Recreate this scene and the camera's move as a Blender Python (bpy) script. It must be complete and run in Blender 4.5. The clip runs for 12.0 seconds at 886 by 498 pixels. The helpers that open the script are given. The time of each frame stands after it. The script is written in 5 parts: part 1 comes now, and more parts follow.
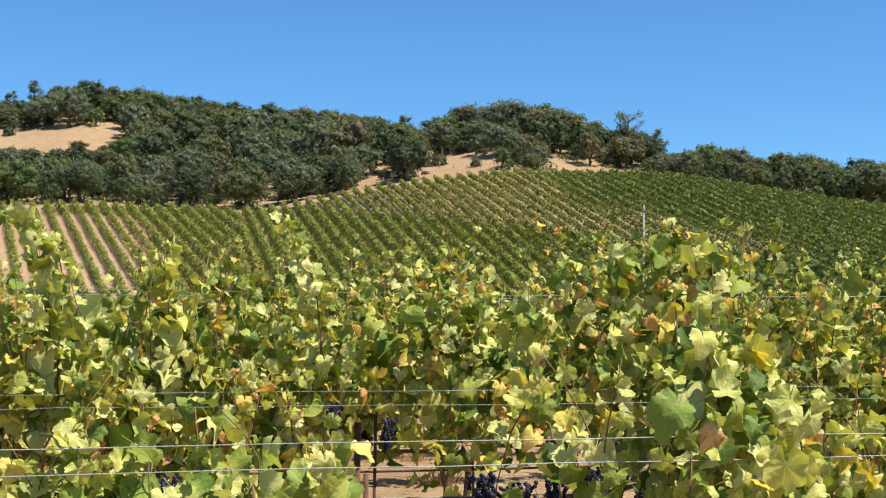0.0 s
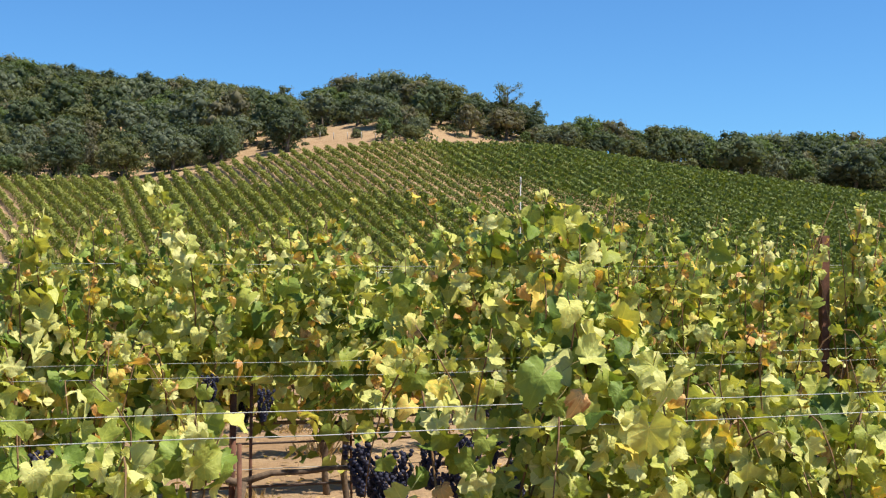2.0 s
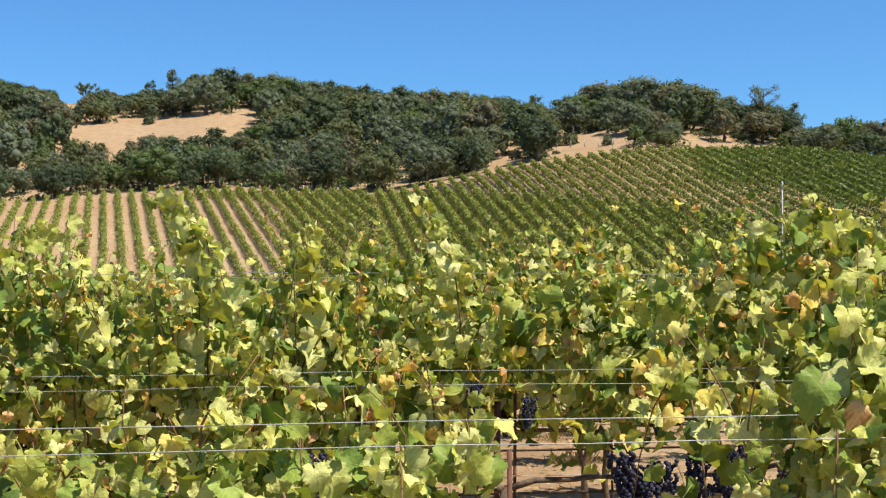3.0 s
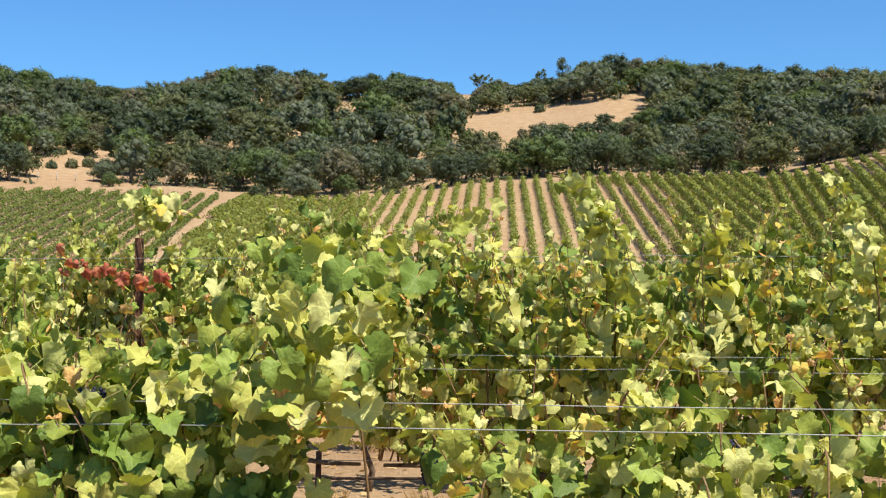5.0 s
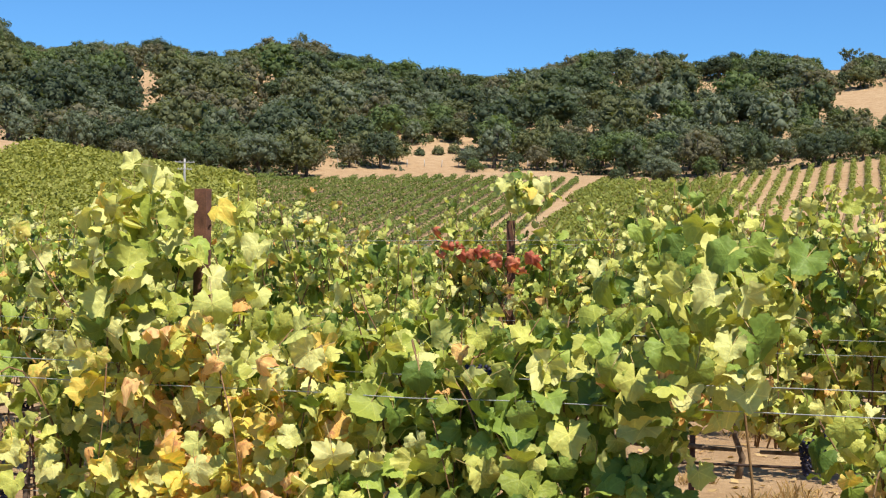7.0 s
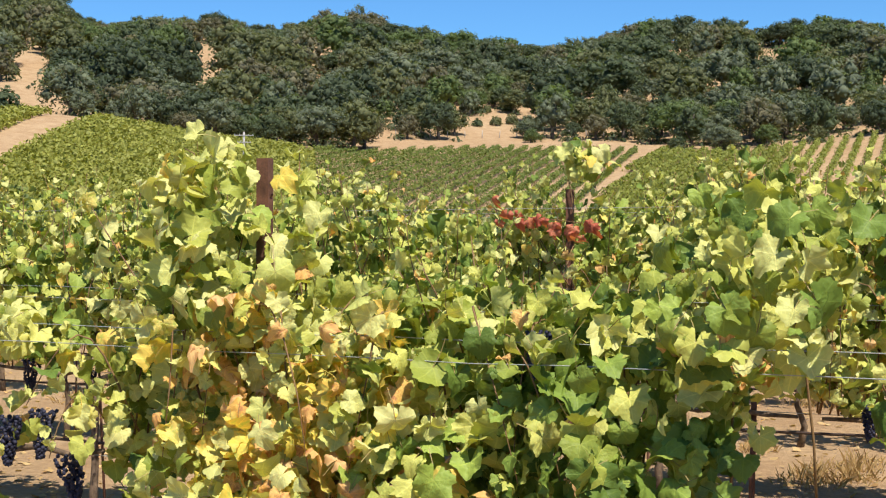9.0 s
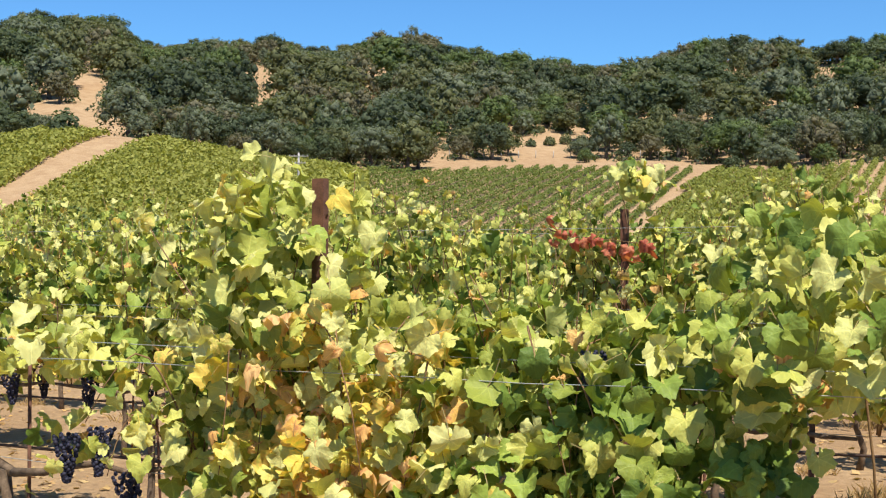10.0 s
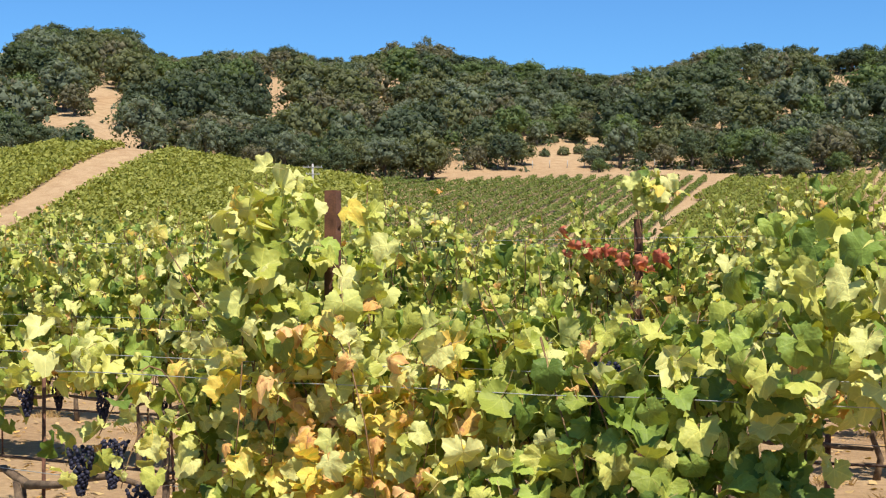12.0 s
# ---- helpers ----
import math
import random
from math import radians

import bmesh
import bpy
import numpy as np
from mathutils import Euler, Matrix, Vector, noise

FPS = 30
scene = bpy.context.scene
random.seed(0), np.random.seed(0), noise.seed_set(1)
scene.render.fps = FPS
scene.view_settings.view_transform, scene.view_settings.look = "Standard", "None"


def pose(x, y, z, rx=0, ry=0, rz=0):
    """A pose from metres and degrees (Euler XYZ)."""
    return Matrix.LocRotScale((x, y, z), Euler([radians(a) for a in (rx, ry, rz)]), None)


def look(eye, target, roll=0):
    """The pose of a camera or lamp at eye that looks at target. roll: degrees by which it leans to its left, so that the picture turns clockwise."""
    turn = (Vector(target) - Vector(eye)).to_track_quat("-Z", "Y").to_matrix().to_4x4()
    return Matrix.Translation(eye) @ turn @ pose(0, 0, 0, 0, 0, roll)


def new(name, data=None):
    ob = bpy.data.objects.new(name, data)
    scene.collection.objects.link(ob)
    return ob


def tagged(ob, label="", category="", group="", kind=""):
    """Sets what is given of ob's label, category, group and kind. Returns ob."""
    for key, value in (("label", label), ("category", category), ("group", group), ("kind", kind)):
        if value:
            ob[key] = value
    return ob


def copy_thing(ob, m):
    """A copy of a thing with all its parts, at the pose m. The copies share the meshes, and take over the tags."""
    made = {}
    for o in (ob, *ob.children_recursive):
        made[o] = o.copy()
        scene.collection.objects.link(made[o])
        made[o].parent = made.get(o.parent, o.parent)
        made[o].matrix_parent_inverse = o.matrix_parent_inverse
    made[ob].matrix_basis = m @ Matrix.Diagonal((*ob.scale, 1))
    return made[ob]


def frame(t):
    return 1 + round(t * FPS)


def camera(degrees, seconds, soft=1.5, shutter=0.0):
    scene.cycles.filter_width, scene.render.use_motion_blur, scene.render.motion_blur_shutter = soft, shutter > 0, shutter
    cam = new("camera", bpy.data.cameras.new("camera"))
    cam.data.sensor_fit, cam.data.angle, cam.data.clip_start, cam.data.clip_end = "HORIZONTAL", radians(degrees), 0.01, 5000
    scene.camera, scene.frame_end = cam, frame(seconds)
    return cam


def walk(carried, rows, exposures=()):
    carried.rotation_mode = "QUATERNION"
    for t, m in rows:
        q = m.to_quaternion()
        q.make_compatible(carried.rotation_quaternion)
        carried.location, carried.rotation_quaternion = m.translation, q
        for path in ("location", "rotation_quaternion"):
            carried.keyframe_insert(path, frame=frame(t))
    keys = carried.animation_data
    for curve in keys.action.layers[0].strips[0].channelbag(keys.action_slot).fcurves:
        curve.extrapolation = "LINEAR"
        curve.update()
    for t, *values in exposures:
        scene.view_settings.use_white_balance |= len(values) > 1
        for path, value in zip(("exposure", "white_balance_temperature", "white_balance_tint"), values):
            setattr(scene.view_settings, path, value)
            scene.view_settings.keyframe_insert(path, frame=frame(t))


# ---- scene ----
# ---- camera ----
EYE = 1.58
cam = camera(37.2, 12.0, soft=1.2)
AZ0 = 9.0


def held(t, yaw, pitch, roll, x, y, z):
    a, b = radians(yaw - AZ0), radians(pitch)
    c, s = math.cos(radians(AZ0)), math.sin(radians(AZ0))
    eye = Vector((c * x + s * y, c * y - s * x, EYE + z))
    ahead = Vector((-math.sin(a) * math.cos(b), math.cos(a) * math.cos(b), math.sin(b)))
    return t, look(eye, eye + ahead, roll)


walk(cam, [
    held(0.0, -5.74, 2.89, 0.16, 0.081, 0.061, 0.016),
    held(0.5, -9.71, 2.35, 0.32, 0.086, 0.052, 0.013),
    held(1.0, -11.75, 1.94, 0.65, 0.096, 0.051, 0.013),
    held(1.5, -12.03, 1.68, 0.28, 0.106, 0.048, 0.013),
    held(2.0, -10.92, 1.64, -0.19, 0.099, 0.019, 0.014),
    held(2.5, -7.31, 1.78, -0.33, 0.083, 0.006, 0.013),
    held(3.0, 0.0, 2.05, -0.34, 0.055, 0.012, 0.014),
    held(3.5, 7.34, 1.58, 0.0, 0.015, 0.011, 0.011),
    held(3.7, 9.5, 1.35, -0.02, 0.009, 0.02, 0.013),
    held(5.3, 18.6, 1.58, 0.27, -0.029, 0.016, 0.004),
    held(5.5, 20.2, 1.84, 0.42, -0.036, 0.015, 0.005),
    held(6.0, 25.7, 2.41, 0.88, -0.064, 0.004, 0.008),
    held(6.5, 30.52, 1.94, 0.88, -0.073, -0.013, 0.009),
    held(7.0, 32.35, 0.66, 0.31, -0.073, -0.001, -0.002),
    held(7.2, 32.74, 0.24, 0.2, -0.072, -0.004, -0.004),
    held(8.8, 34.52, -0.7, -0.07, -0.064, -0.022, -0.013),
    held(9.0, 34.89, -0.6, -0.07, -0.064, -0.023, -0.014),
    held(9.5, 36.0, -0.32, 0.06, -0.064, -0.026, -0.015),
    held(10.0, 37.22, 0.28, -0.06, -0.064, -0.028, -0.015),
    held(10.5, 37.98, 0.53, -0.24, -0.061, -0.029, -0.014),
    held(11.0, 38.0, 0.64, -0.19, -0.063, -0.025, -0.014),
    held(11.5, 37.88, 0.62, -0.14, -0.062, -0.028, -0.014),
    held(12.0, 37.84, 0.73, -0.31, -0.063, -0.021, -0.012),
])

# ---- daylight ----
SUN_EL, SUN_AZ = 60.0, -128.0   # azimuth counted to the left from +y
world = bpy.data.worlds.new("sky")
scene.world = world
world.use_nodes = True
nt = world.node_tree
sky = nt.nodes.new("ShaderNodeTexSky")
sky.sky_type, sky.sun_disc = "NISHITA", False
sky.sun_elevation, sky.sun_rotation = radians(SUN_EL), radians(-SUN_AZ)
sky.air_density, sky.dust_density, sky.ozone_density, sky.altitude = 1.0, 0.1, 3.0, 300
nt.nodes["Background"].inputs["Strength"].default_value = 0.134
clear = nt.nodes.new("ShaderNodeMix")
clear.data_type, clear.blend_type = "RGBA", "MULTIPLY"
clear.inputs[0].default_value, clear.inputs[7].default_value = 1.0, (0.32, 0.565, 0.785, 1)
nt.links.new(sky.outputs[0], clear.inputs[6])
nt.links.new(clear.outputs[2], nt.nodes["Background"].inputs[0])
sun = new("sun", bpy.data.lights.new("sun", "SUN"))
sun.data.energy, sun.data.angle, sun.data.color = 5.2, radians(0.5), (1.0, 0.94, 0.84)
sa, se = radians(SUN_AZ), radians(SUN_EL)
sun.matrix_world = look((0, 0, 60), Vector((0, 0, 60)) - Vector((-math.sin(sa) * math.cos(se), math.cos(sa) * math.cos(se), math.sin(se))))
scene.view_settings.exposure = 0.55


# ---- materials ----
def material(name):
    m = bpy.data.materials.new(name)
    m.use_nodes = True
    n, l = m.node_tree.nodes, m.node_tree.links
    return m, n, l, n["Principled BSDF"]


def ramp(n, stops):
    r = n.new("ShaderNodeValToRGB")
    e = r.color_ramp.elements
    while len(e) < len(stops):
        e.new(0.5)
    for k, (p, c) in zip(e, stops):
        k.position, k.color = p, (*c, 1)
    return r


def noise_tex(n, l, coord, scale, detail=4, rough=0.6):
    t = n.new("ShaderNodeTexNoise")
    t.inputs["Scale"].default_value, t.inputs["Detail"].default_value, t.inputs["Roughness"].default_value = scale, detail, rough
    l.new(coord, t.inputs["Vector"])
    return t


def mix_rgb(n, l, kind, fac, a, b):
    m = n.new("ShaderNodeMix")
    m.data_type, m.blend_type = "RGBA", kind
    for sock, v in ((m.inputs[0], fac), (m.inputs[6], a), (m.inputs[7], b)):
        if hasattr(v, "is_linked"):
            l.new(v, sock)
        else:
            sock.default_value = v
    return m.outputs[2]


def bump(n, l, bsdf, height, strength, dist):
    b = n.new("ShaderNodeBump")
    b.inputs["Strength"].default_value, b.inputs["Distance"].default_value = strength, dist
    l.new(height, b.inputs["Height"])
    l.new(b.outputs[0], bsdf.inputs["Normal"])


def plain(name, a, b, scale, rough=0.8, metal=0.0, relief=0.3, depth=0.01, spec=0.3):
    """Two tones mixed by noise at two scales."""
    m, n, l, p = material(name)
    co = n.new("ShaderNodeTexCoord").outputs["Object"]
    t1, t2 = noise_tex(n, l, co, scale), noise_tex(n, l, co, scale * 9, 3)
    c = ramp(n, [(0.3, a), (0.7, b)])
    l.new(t1.outputs[0], c.inputs[0])
    out = mix_rgb(n, l, "OVERLAY", 0.5, c.outputs[0], t2.outputs[0])
    l.new(out, p.inputs["Base Color"])
    p.inputs["Roughness"].default_value, p.inputs["Metallic"].default_value = rough, metal
    p.inputs["Specular IOR Level"].default_value = spec
    bump(n, l, p, t2.outputs[0], relief, depth)
    return m


def math_node(n, l, op, a, b=0.0, c=0.0):
    m = n.new("ShaderNodeMath")
    m.operation = op
    for sock, v in zip(m.inputs, (a, b, c)):
        if hasattr(v, "is_linked"):
            l.new(v, sock)
        else:
            sock.default_value = v
    return m.outputs[0]


def vein_mask(n, l):
    """Five main veins fanning from the stalk, with finer side veins."""
    uv = n.new("ShaderNodeUVMap")
    sep = n.new("ShaderNodeSeparateXYZ")
    l.new(uv.outputs[0], sep.inputs[0])
    x, y = sep.outputs[0], sep.outputs[1]
    best = None
    for a in (0, 52, -52, 108, -108):
        c, s = math.cos(radians(a)), math.sin(radians(a))
        across = math_node(n, l, "ABSOLUTE", math_node(n, l, "SUBTRACT", math_node(n, l, "MULTIPLY", x, c), math_node(n, l, "MULTIPLY", y, s)))
        along = math_node(n, l, "ADD", math_node(n, l, "MULTIPLY", x, s), math_node(n, l, "MULTIPLY", y, c))
        behind = math_node(n, l, "MULTIPLY", math_node(n, l, "LESS_THAN", along, 0.0), 5.0)
        rib = math_node(n, l, "ADD", across, behind)
        side = math_node(n, l, "ABSOLUTE", math_node(n, l, "SINE", math_node(n, l, "MULTIPLY", math_node(n, l, "SUBTRACT", along, math_node(n, l, "MULTIPLY", across, 0.8)), 26.0)))
        fine = math_node(n, l, "ADD", math_node(n, l, "ADD", math_node(n, l, "MULTIPLY", side, 0.09), math_node(n, l, "MULTIPLY", across, 0.12)), behind)
        d = math_node(n, l, "MINIMUM", rib, fine)
        best = d if best is None else math_node(n, l, "MINIMUM", best, d)
    m = n.new("ShaderNodeMapRange")
    m.inputs[1].default_value, m.inputs[2].default_value, m.inputs[3].default_value, m.inputs[4].default_value = 0.004, 0.024, 0.5, 0.0
    l.new(best, m.inputs[0])
    return m.outputs[0]


def foliage(name, stops, rough=0.55, glow=0.36, spot=None, grain=60.0, spec=0.22, veins=False, world_grain=False):
    """Leaf tissue: tone by piece, mottled, partly letting light through."""
    m, n, l, p = material(name)
    oi, geo = n.new("ShaderNodeObjectInfo"), n.new("ShaderNodeNewGeometry")
    add = n.new("ShaderNodeMath")
    add.operation = "ADD"
    l.new(oi.outputs["Random"], add.inputs[0])
    l.new(geo.outputs["Random Per Island"], add.inputs[1])
    fr = n.new("ShaderNodeMath")
    fr.operation = "FRACT"
    l.new(add.outputs[0], fr.inputs[0])
    c = ramp(n, stops)
    l.new(fr.outputs[0], c.inputs[0])
    if veins:
        # on a leaf the pattern follows the blade and differs from leaf to leaf
        co = n.new("ShaderNodeUVMap").outputs[0]
        shift = math_node(n, l, "MULTIPLY", fr.outputs[0], 71.0)
        t, t2 = noise_tex(n, l, co, 13.0, 3), noise_tex(n, l, co, 3.2, 2)
        for q in (t, t2):
            q.noise_dimensions = "4D"
            l.new(shift, q.inputs["W"])
    else:
        co = geo.outputs["Position"] if world_grain else n.new("ShaderNodeTexCoord").outputs["Object"]
        t, t2 = noise_tex(n, l, co, grain, 3), noise_tex(n, l, co, grain * 0.28, 4)
    col = mix_rgb(n, l, "OVERLAY", 0.15 if veins else 0.4, c.outputs[0], t.outputs[0])
    if veins:
        col = mix_rgb(n, l, "OVERLAY", 0.2, col, t2.outputs[0])
    if spot:
        mk = ramp(n, [(0.5, (0, 0, 0)), (0.66, (1, 1, 1))])
        l.new(t2.outputs[0], mk.inputs[0])
        col = mix_rgb(n, l, "MIX", mk.outputs[0], col, (*spot, 1))
    relief, deep = t.outputs[0], 0.004
    if veins:
        line = vein_mask(n, l)
        pale = mix_rgb(n, l, "MULTIPLY", 1.0, col, (1.5, 1.4, 1.5, 1))
        col = mix_rgb(n, l, "MIX", line, col, pale)
        wavy = math_node(n, l, "MULTIPLY_ADD", t2.outputs[0], 3.0, math_node(n, l, "MULTIPLY", t.outputs[0], 0.2))
        relief, deep = math_node(n, l, "SUBTRACT", wavy, math_node(n, l, "MULTIPLY", line, 0.25)), 0.005
    l.new(col, p.inputs["Base Color"])
    p.inputs["Roughness"].default_value, p.inputs["Specular IOR Level"].default_value = rough, spec
    bump(n, l, p, relief, 0.55 if veins else 0.3, deep)
    tr = n.new("ShaderNodeBsdfTranslucent")
    warm = mix_rgb(n, l, "MULTIPLY", 1.0, col, (1.25, 1.25, 0.5, 1))
    l.new(warm, tr.inputs["Color"])
    mx = n.new("ShaderNodeMixShader")
    mx.inputs[0].default_value = glow
    l.new(p.outputs[0], mx.inputs[1])
    l.new(tr.outputs[0], mx.inputs[2])
    l.new(mx.outputs[0], n["Material Output"].inputs["Surface"])
    return m


LEAF_GREEN = foliage("vine_leaf_green", [(0.0, (0.185, 0.23, 0.036)), (0.3, (0.31, 0.345, 0.06)), (0.65, (0.475, 0.475, 0.105)), (1.0, (0.60, 0.57, 0.165))], glow=0.25, veins=True)
# deep tone, also given to leaves inside the canopy as painted shade
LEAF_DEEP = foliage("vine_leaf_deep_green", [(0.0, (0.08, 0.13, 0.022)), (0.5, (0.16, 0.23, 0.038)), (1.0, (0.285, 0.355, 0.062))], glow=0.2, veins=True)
LEAF_PALE = foliage("vine_leaf_pale", [(0.0, (0.48, 0.495, 0.135)), (1.0, (0.63, 0.60, 0.235))], glow=0.27, veins=True)
LEAF_YELLOW = foliage("vine_leaf_yellow", [(0.0, (0.68, 0.54, 0.09)), (0.5, (0.76, 0.52, 0.12)), (1.0, (0.66, 0.62, 0.18))], glow=0.32, spot=(0.46, 0.47, 0.09), veins=True)
LEAF_DRY = foliage("vine_leaf_dry", [(0.0, (0.66, 0.36, 0.09)), (0.5, (0.70, 0.45, 0.20)), (1.0, (0.70, 0.42, 0.10))], glow=0.3, spot=(0.46, 0.21, 0.08), rough=0.7, veins=True)
LEAF_RED = foliage("vine_leaf_red", [(0.0, (0.48, 0.11, 0.06)), (1.0, (0.66, 0.29, 0.15))], spot=(0.38, 0.075, 0.05), veins=True)
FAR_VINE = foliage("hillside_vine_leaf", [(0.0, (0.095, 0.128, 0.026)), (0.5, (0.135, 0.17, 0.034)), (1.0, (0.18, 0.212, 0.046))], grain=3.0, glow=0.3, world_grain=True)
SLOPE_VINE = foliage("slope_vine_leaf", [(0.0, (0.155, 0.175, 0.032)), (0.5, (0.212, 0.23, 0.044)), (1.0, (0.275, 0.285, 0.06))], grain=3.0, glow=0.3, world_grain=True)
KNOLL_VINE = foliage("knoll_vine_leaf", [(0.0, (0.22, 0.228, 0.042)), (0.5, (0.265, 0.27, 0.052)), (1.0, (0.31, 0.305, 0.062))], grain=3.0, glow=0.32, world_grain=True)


def oak_leaf(name, r, g, b):
    return foliage(name, [(0.0, (r * 0.8, g * 0.8, b * 0.8)), (0.5, (r, g, b)), (1.0, (r * 1.25, g * 1.22, b * 1.2))], grain=2.4, glow=0.42, rough=0.75, spec=0.15, world_grain=True)


OAK = [oak_leaf("oak_leaf", 0.096, 0.122, 0.064), oak_leaf("oak_leaf_deep", 0.078, 0.100, 0.058), oak_leaf("oak_leaf_grey_green", 0.150, 0.174, 0.112),
       oak_leaf("oak_leaf_olive", 0.140, 0.152, 0.072), oak_leaf("oak_leaf_fresh", 0.122, 0.164, 0.062), oak_leaf("oak_leaf_dry", 0.158, 0.148, 0.09)]
BARK = plain("oak_bark", (0.05, 0.04, 0.03), (0.15, 0.125, 0.10), 4.0, 0.9)
VINE_WOOD = plain("vine_wood", (0.06, 0.038, 0.024), (0.20, 0.14, 0.09), 30.0, 0.9, depth=0.006)
PETIOLE = plain("leaf_stalk", (0.22, 0.12, 0.05), (0.30, 0.26, 0.08), 30.0, 0.6, depth=0.001)
CANE = plain("vine_cane", (0.15, 0.075, 0.035), (0.24, 0.15, 0.06), 18.0, 0.7, depth=0.002)
RUST = plain("rusted_steel", (0.075, 0.038, 0.024), (0.21, 0.095, 0.058), 22.0, 0.85, 0.2, depth=0.003)
WIRE = plain("galvanised_wire", (0.30, 0.31, 0.29), (0.44, 0.44, 0.41), 14.0, 0.6, 0.3, relief=0.1, depth=0.0005)
HOSE = plain("drip_hose", (0.035, 0.022, 0.016), (0.075, 0.045, 0.032), 12.0, 0.6, depth=0.001)
POLE_WOOD = plain("weathered_pole", (0.30, 0.28, 0.25), (0.48, 0.45, 0.41), 3.0, 0.9)
BERRY = plain("grape_skin", (0.010, 0.010, 0.020), (0.045, 0.045, 0.075), 45.0, 0.65, relief=0.1, depth=0.001, spec=0.2)
DRY_GRASS = foliage("dry_grass", [(0.0, (0.30, 0.18, 0.07)), (0.5, (0.42, 0.28, 0.12)), (1.0, (0.52, 0.37, 0.18))], grain=20.0, glow=0.2, rough=0.8)


def soil():
    m, n, l, p = material("dry_soil_and_grass")
    co = n.new("ShaderNodeTexCoord").outputs["Object"]
    big, mid, fine = noise_tex(n, l, co, 0.035, 5), noise_tex(n, l, co, 0.6, 6, 0.7), noise_tex(n, l, co, 14.0, 6, 0.7)
    c = ramp(n, [(0.3, (0.32, 0.195, 0.10)), (0.55, (0.37, 0.25, 0.14)), (0.75, (0.42, 0.305, 0.175))])
    l.new(big.outputs[0], c.inputs[0])
    c2 = ramp(n, [(0.36, (0.24, 0.145, 0.075)), (0.62, (0.41, 0.29, 0.165))])
    l.new(mid.outputs[0], c2.inputs[0])
    col = mix_rgb(n, l, "MIX", 0.5, c.outputs[0], c2.outputs[0])
    col = mix_rgb(n, l, "OVERLAY", 0.55, col, fine.outputs[0])
    l.new(col, p.inputs["Base Color"])
    p.inputs["Roughness"].default_value, p.inputs["Specular IOR Level"].default_value = 0.95, 0.1
    bump(n, l, p, fine.outputs[0], 0.8, 0.05)
    return m


SOIL = soil()


# ---- mesh helpers ----
def mesh_of(name, verts, faces, mats, smooth=False, index=None, flat=False):
    me = bpy.data.meshes.new(name)
    me.from_pydata(verts, [], faces)
    for m in (mats if isinstance(mats, (list, tuple)) else [mats]):
        me.materials.append(m)
    if index is not None:
        me.polygons.foreach_set("material_index", index)
    if flat:
        uv = me.uv_layers.new(name="leaf")
        uv.data.foreach_set("uv", np.array([verts[lp.vertex_index][:2] for lp in me.loops]).ravel())
    if smooth:
        me.shade_smooth()
    return me


def part(name, me, parent, m=None, label=""):
    ob = new(name, me)
    ob.parent = parent
    if m is not None:
        ob.matrix_basis = m
    return tagged(ob, label) if label else ob


def tube(points, radii, sides=6, cap=True):
    """Verts and faces of a tapered tube along points."""
    V, Fc = [], []
    pts = [Vector(p) for p in points]
    for i, p in enumerate(pts):
        d = (pts[min(i + 1, len(pts) - 1)] - pts[max(i - 1, 0)]).normalized()
        a = d.orthogonal().normalized() if i == 0 else (a - d * a.dot(d)).normalized()
        b = d.cross(a)
        for k in range(sides):
            q = 2 * math.pi * k / sides
            V.append(tuple(p + (a * math.cos(q) + b * math.sin(q)) * radii[i]))
    for i in range(len(pts) - 1):
        for k in range(sides):
            j = (k + 1) % sides
            Fc.append((i * sides + k, i * sides + j, (i + 1) * sides + j, (i + 1) * sides + k))
    if cap:
        Fc.append(tuple(reversed(range(sides))))
        Fc.append(tuple(range((len(pts) - 1) * sides, len(pts) * sides)))
    return V, Fc


def joined(pieces):
    V, Fc = [], []
    for v, f in pieces:
        o = len(V)
        V += list(v)
        Fc += [tuple(i + o for i in q) for q in f]
    return V, Fc


def rot_frames(normals, spin):
    """3x3 turns whose z is the given normals, spun about them."""
    nrm = normals / np.linalg.norm(normals, axis=1, keepdims=True)
    ref = np.where(np.abs(nrm[:, 2:3]) > 0.95, [[0.0, 1, 0]], [[0.0, 0, 1]])
    a = np.cross(ref, nrm)
    a /= np.linalg.norm(a, axis=1, keepdims=True)
    b = np.cross(nrm, a)
    c, s = np.cos(spin)[:, None], np.sin(spin)[:, None]
    return np.stack([a * c + b * s, b * c - a * s, nrm], -1)


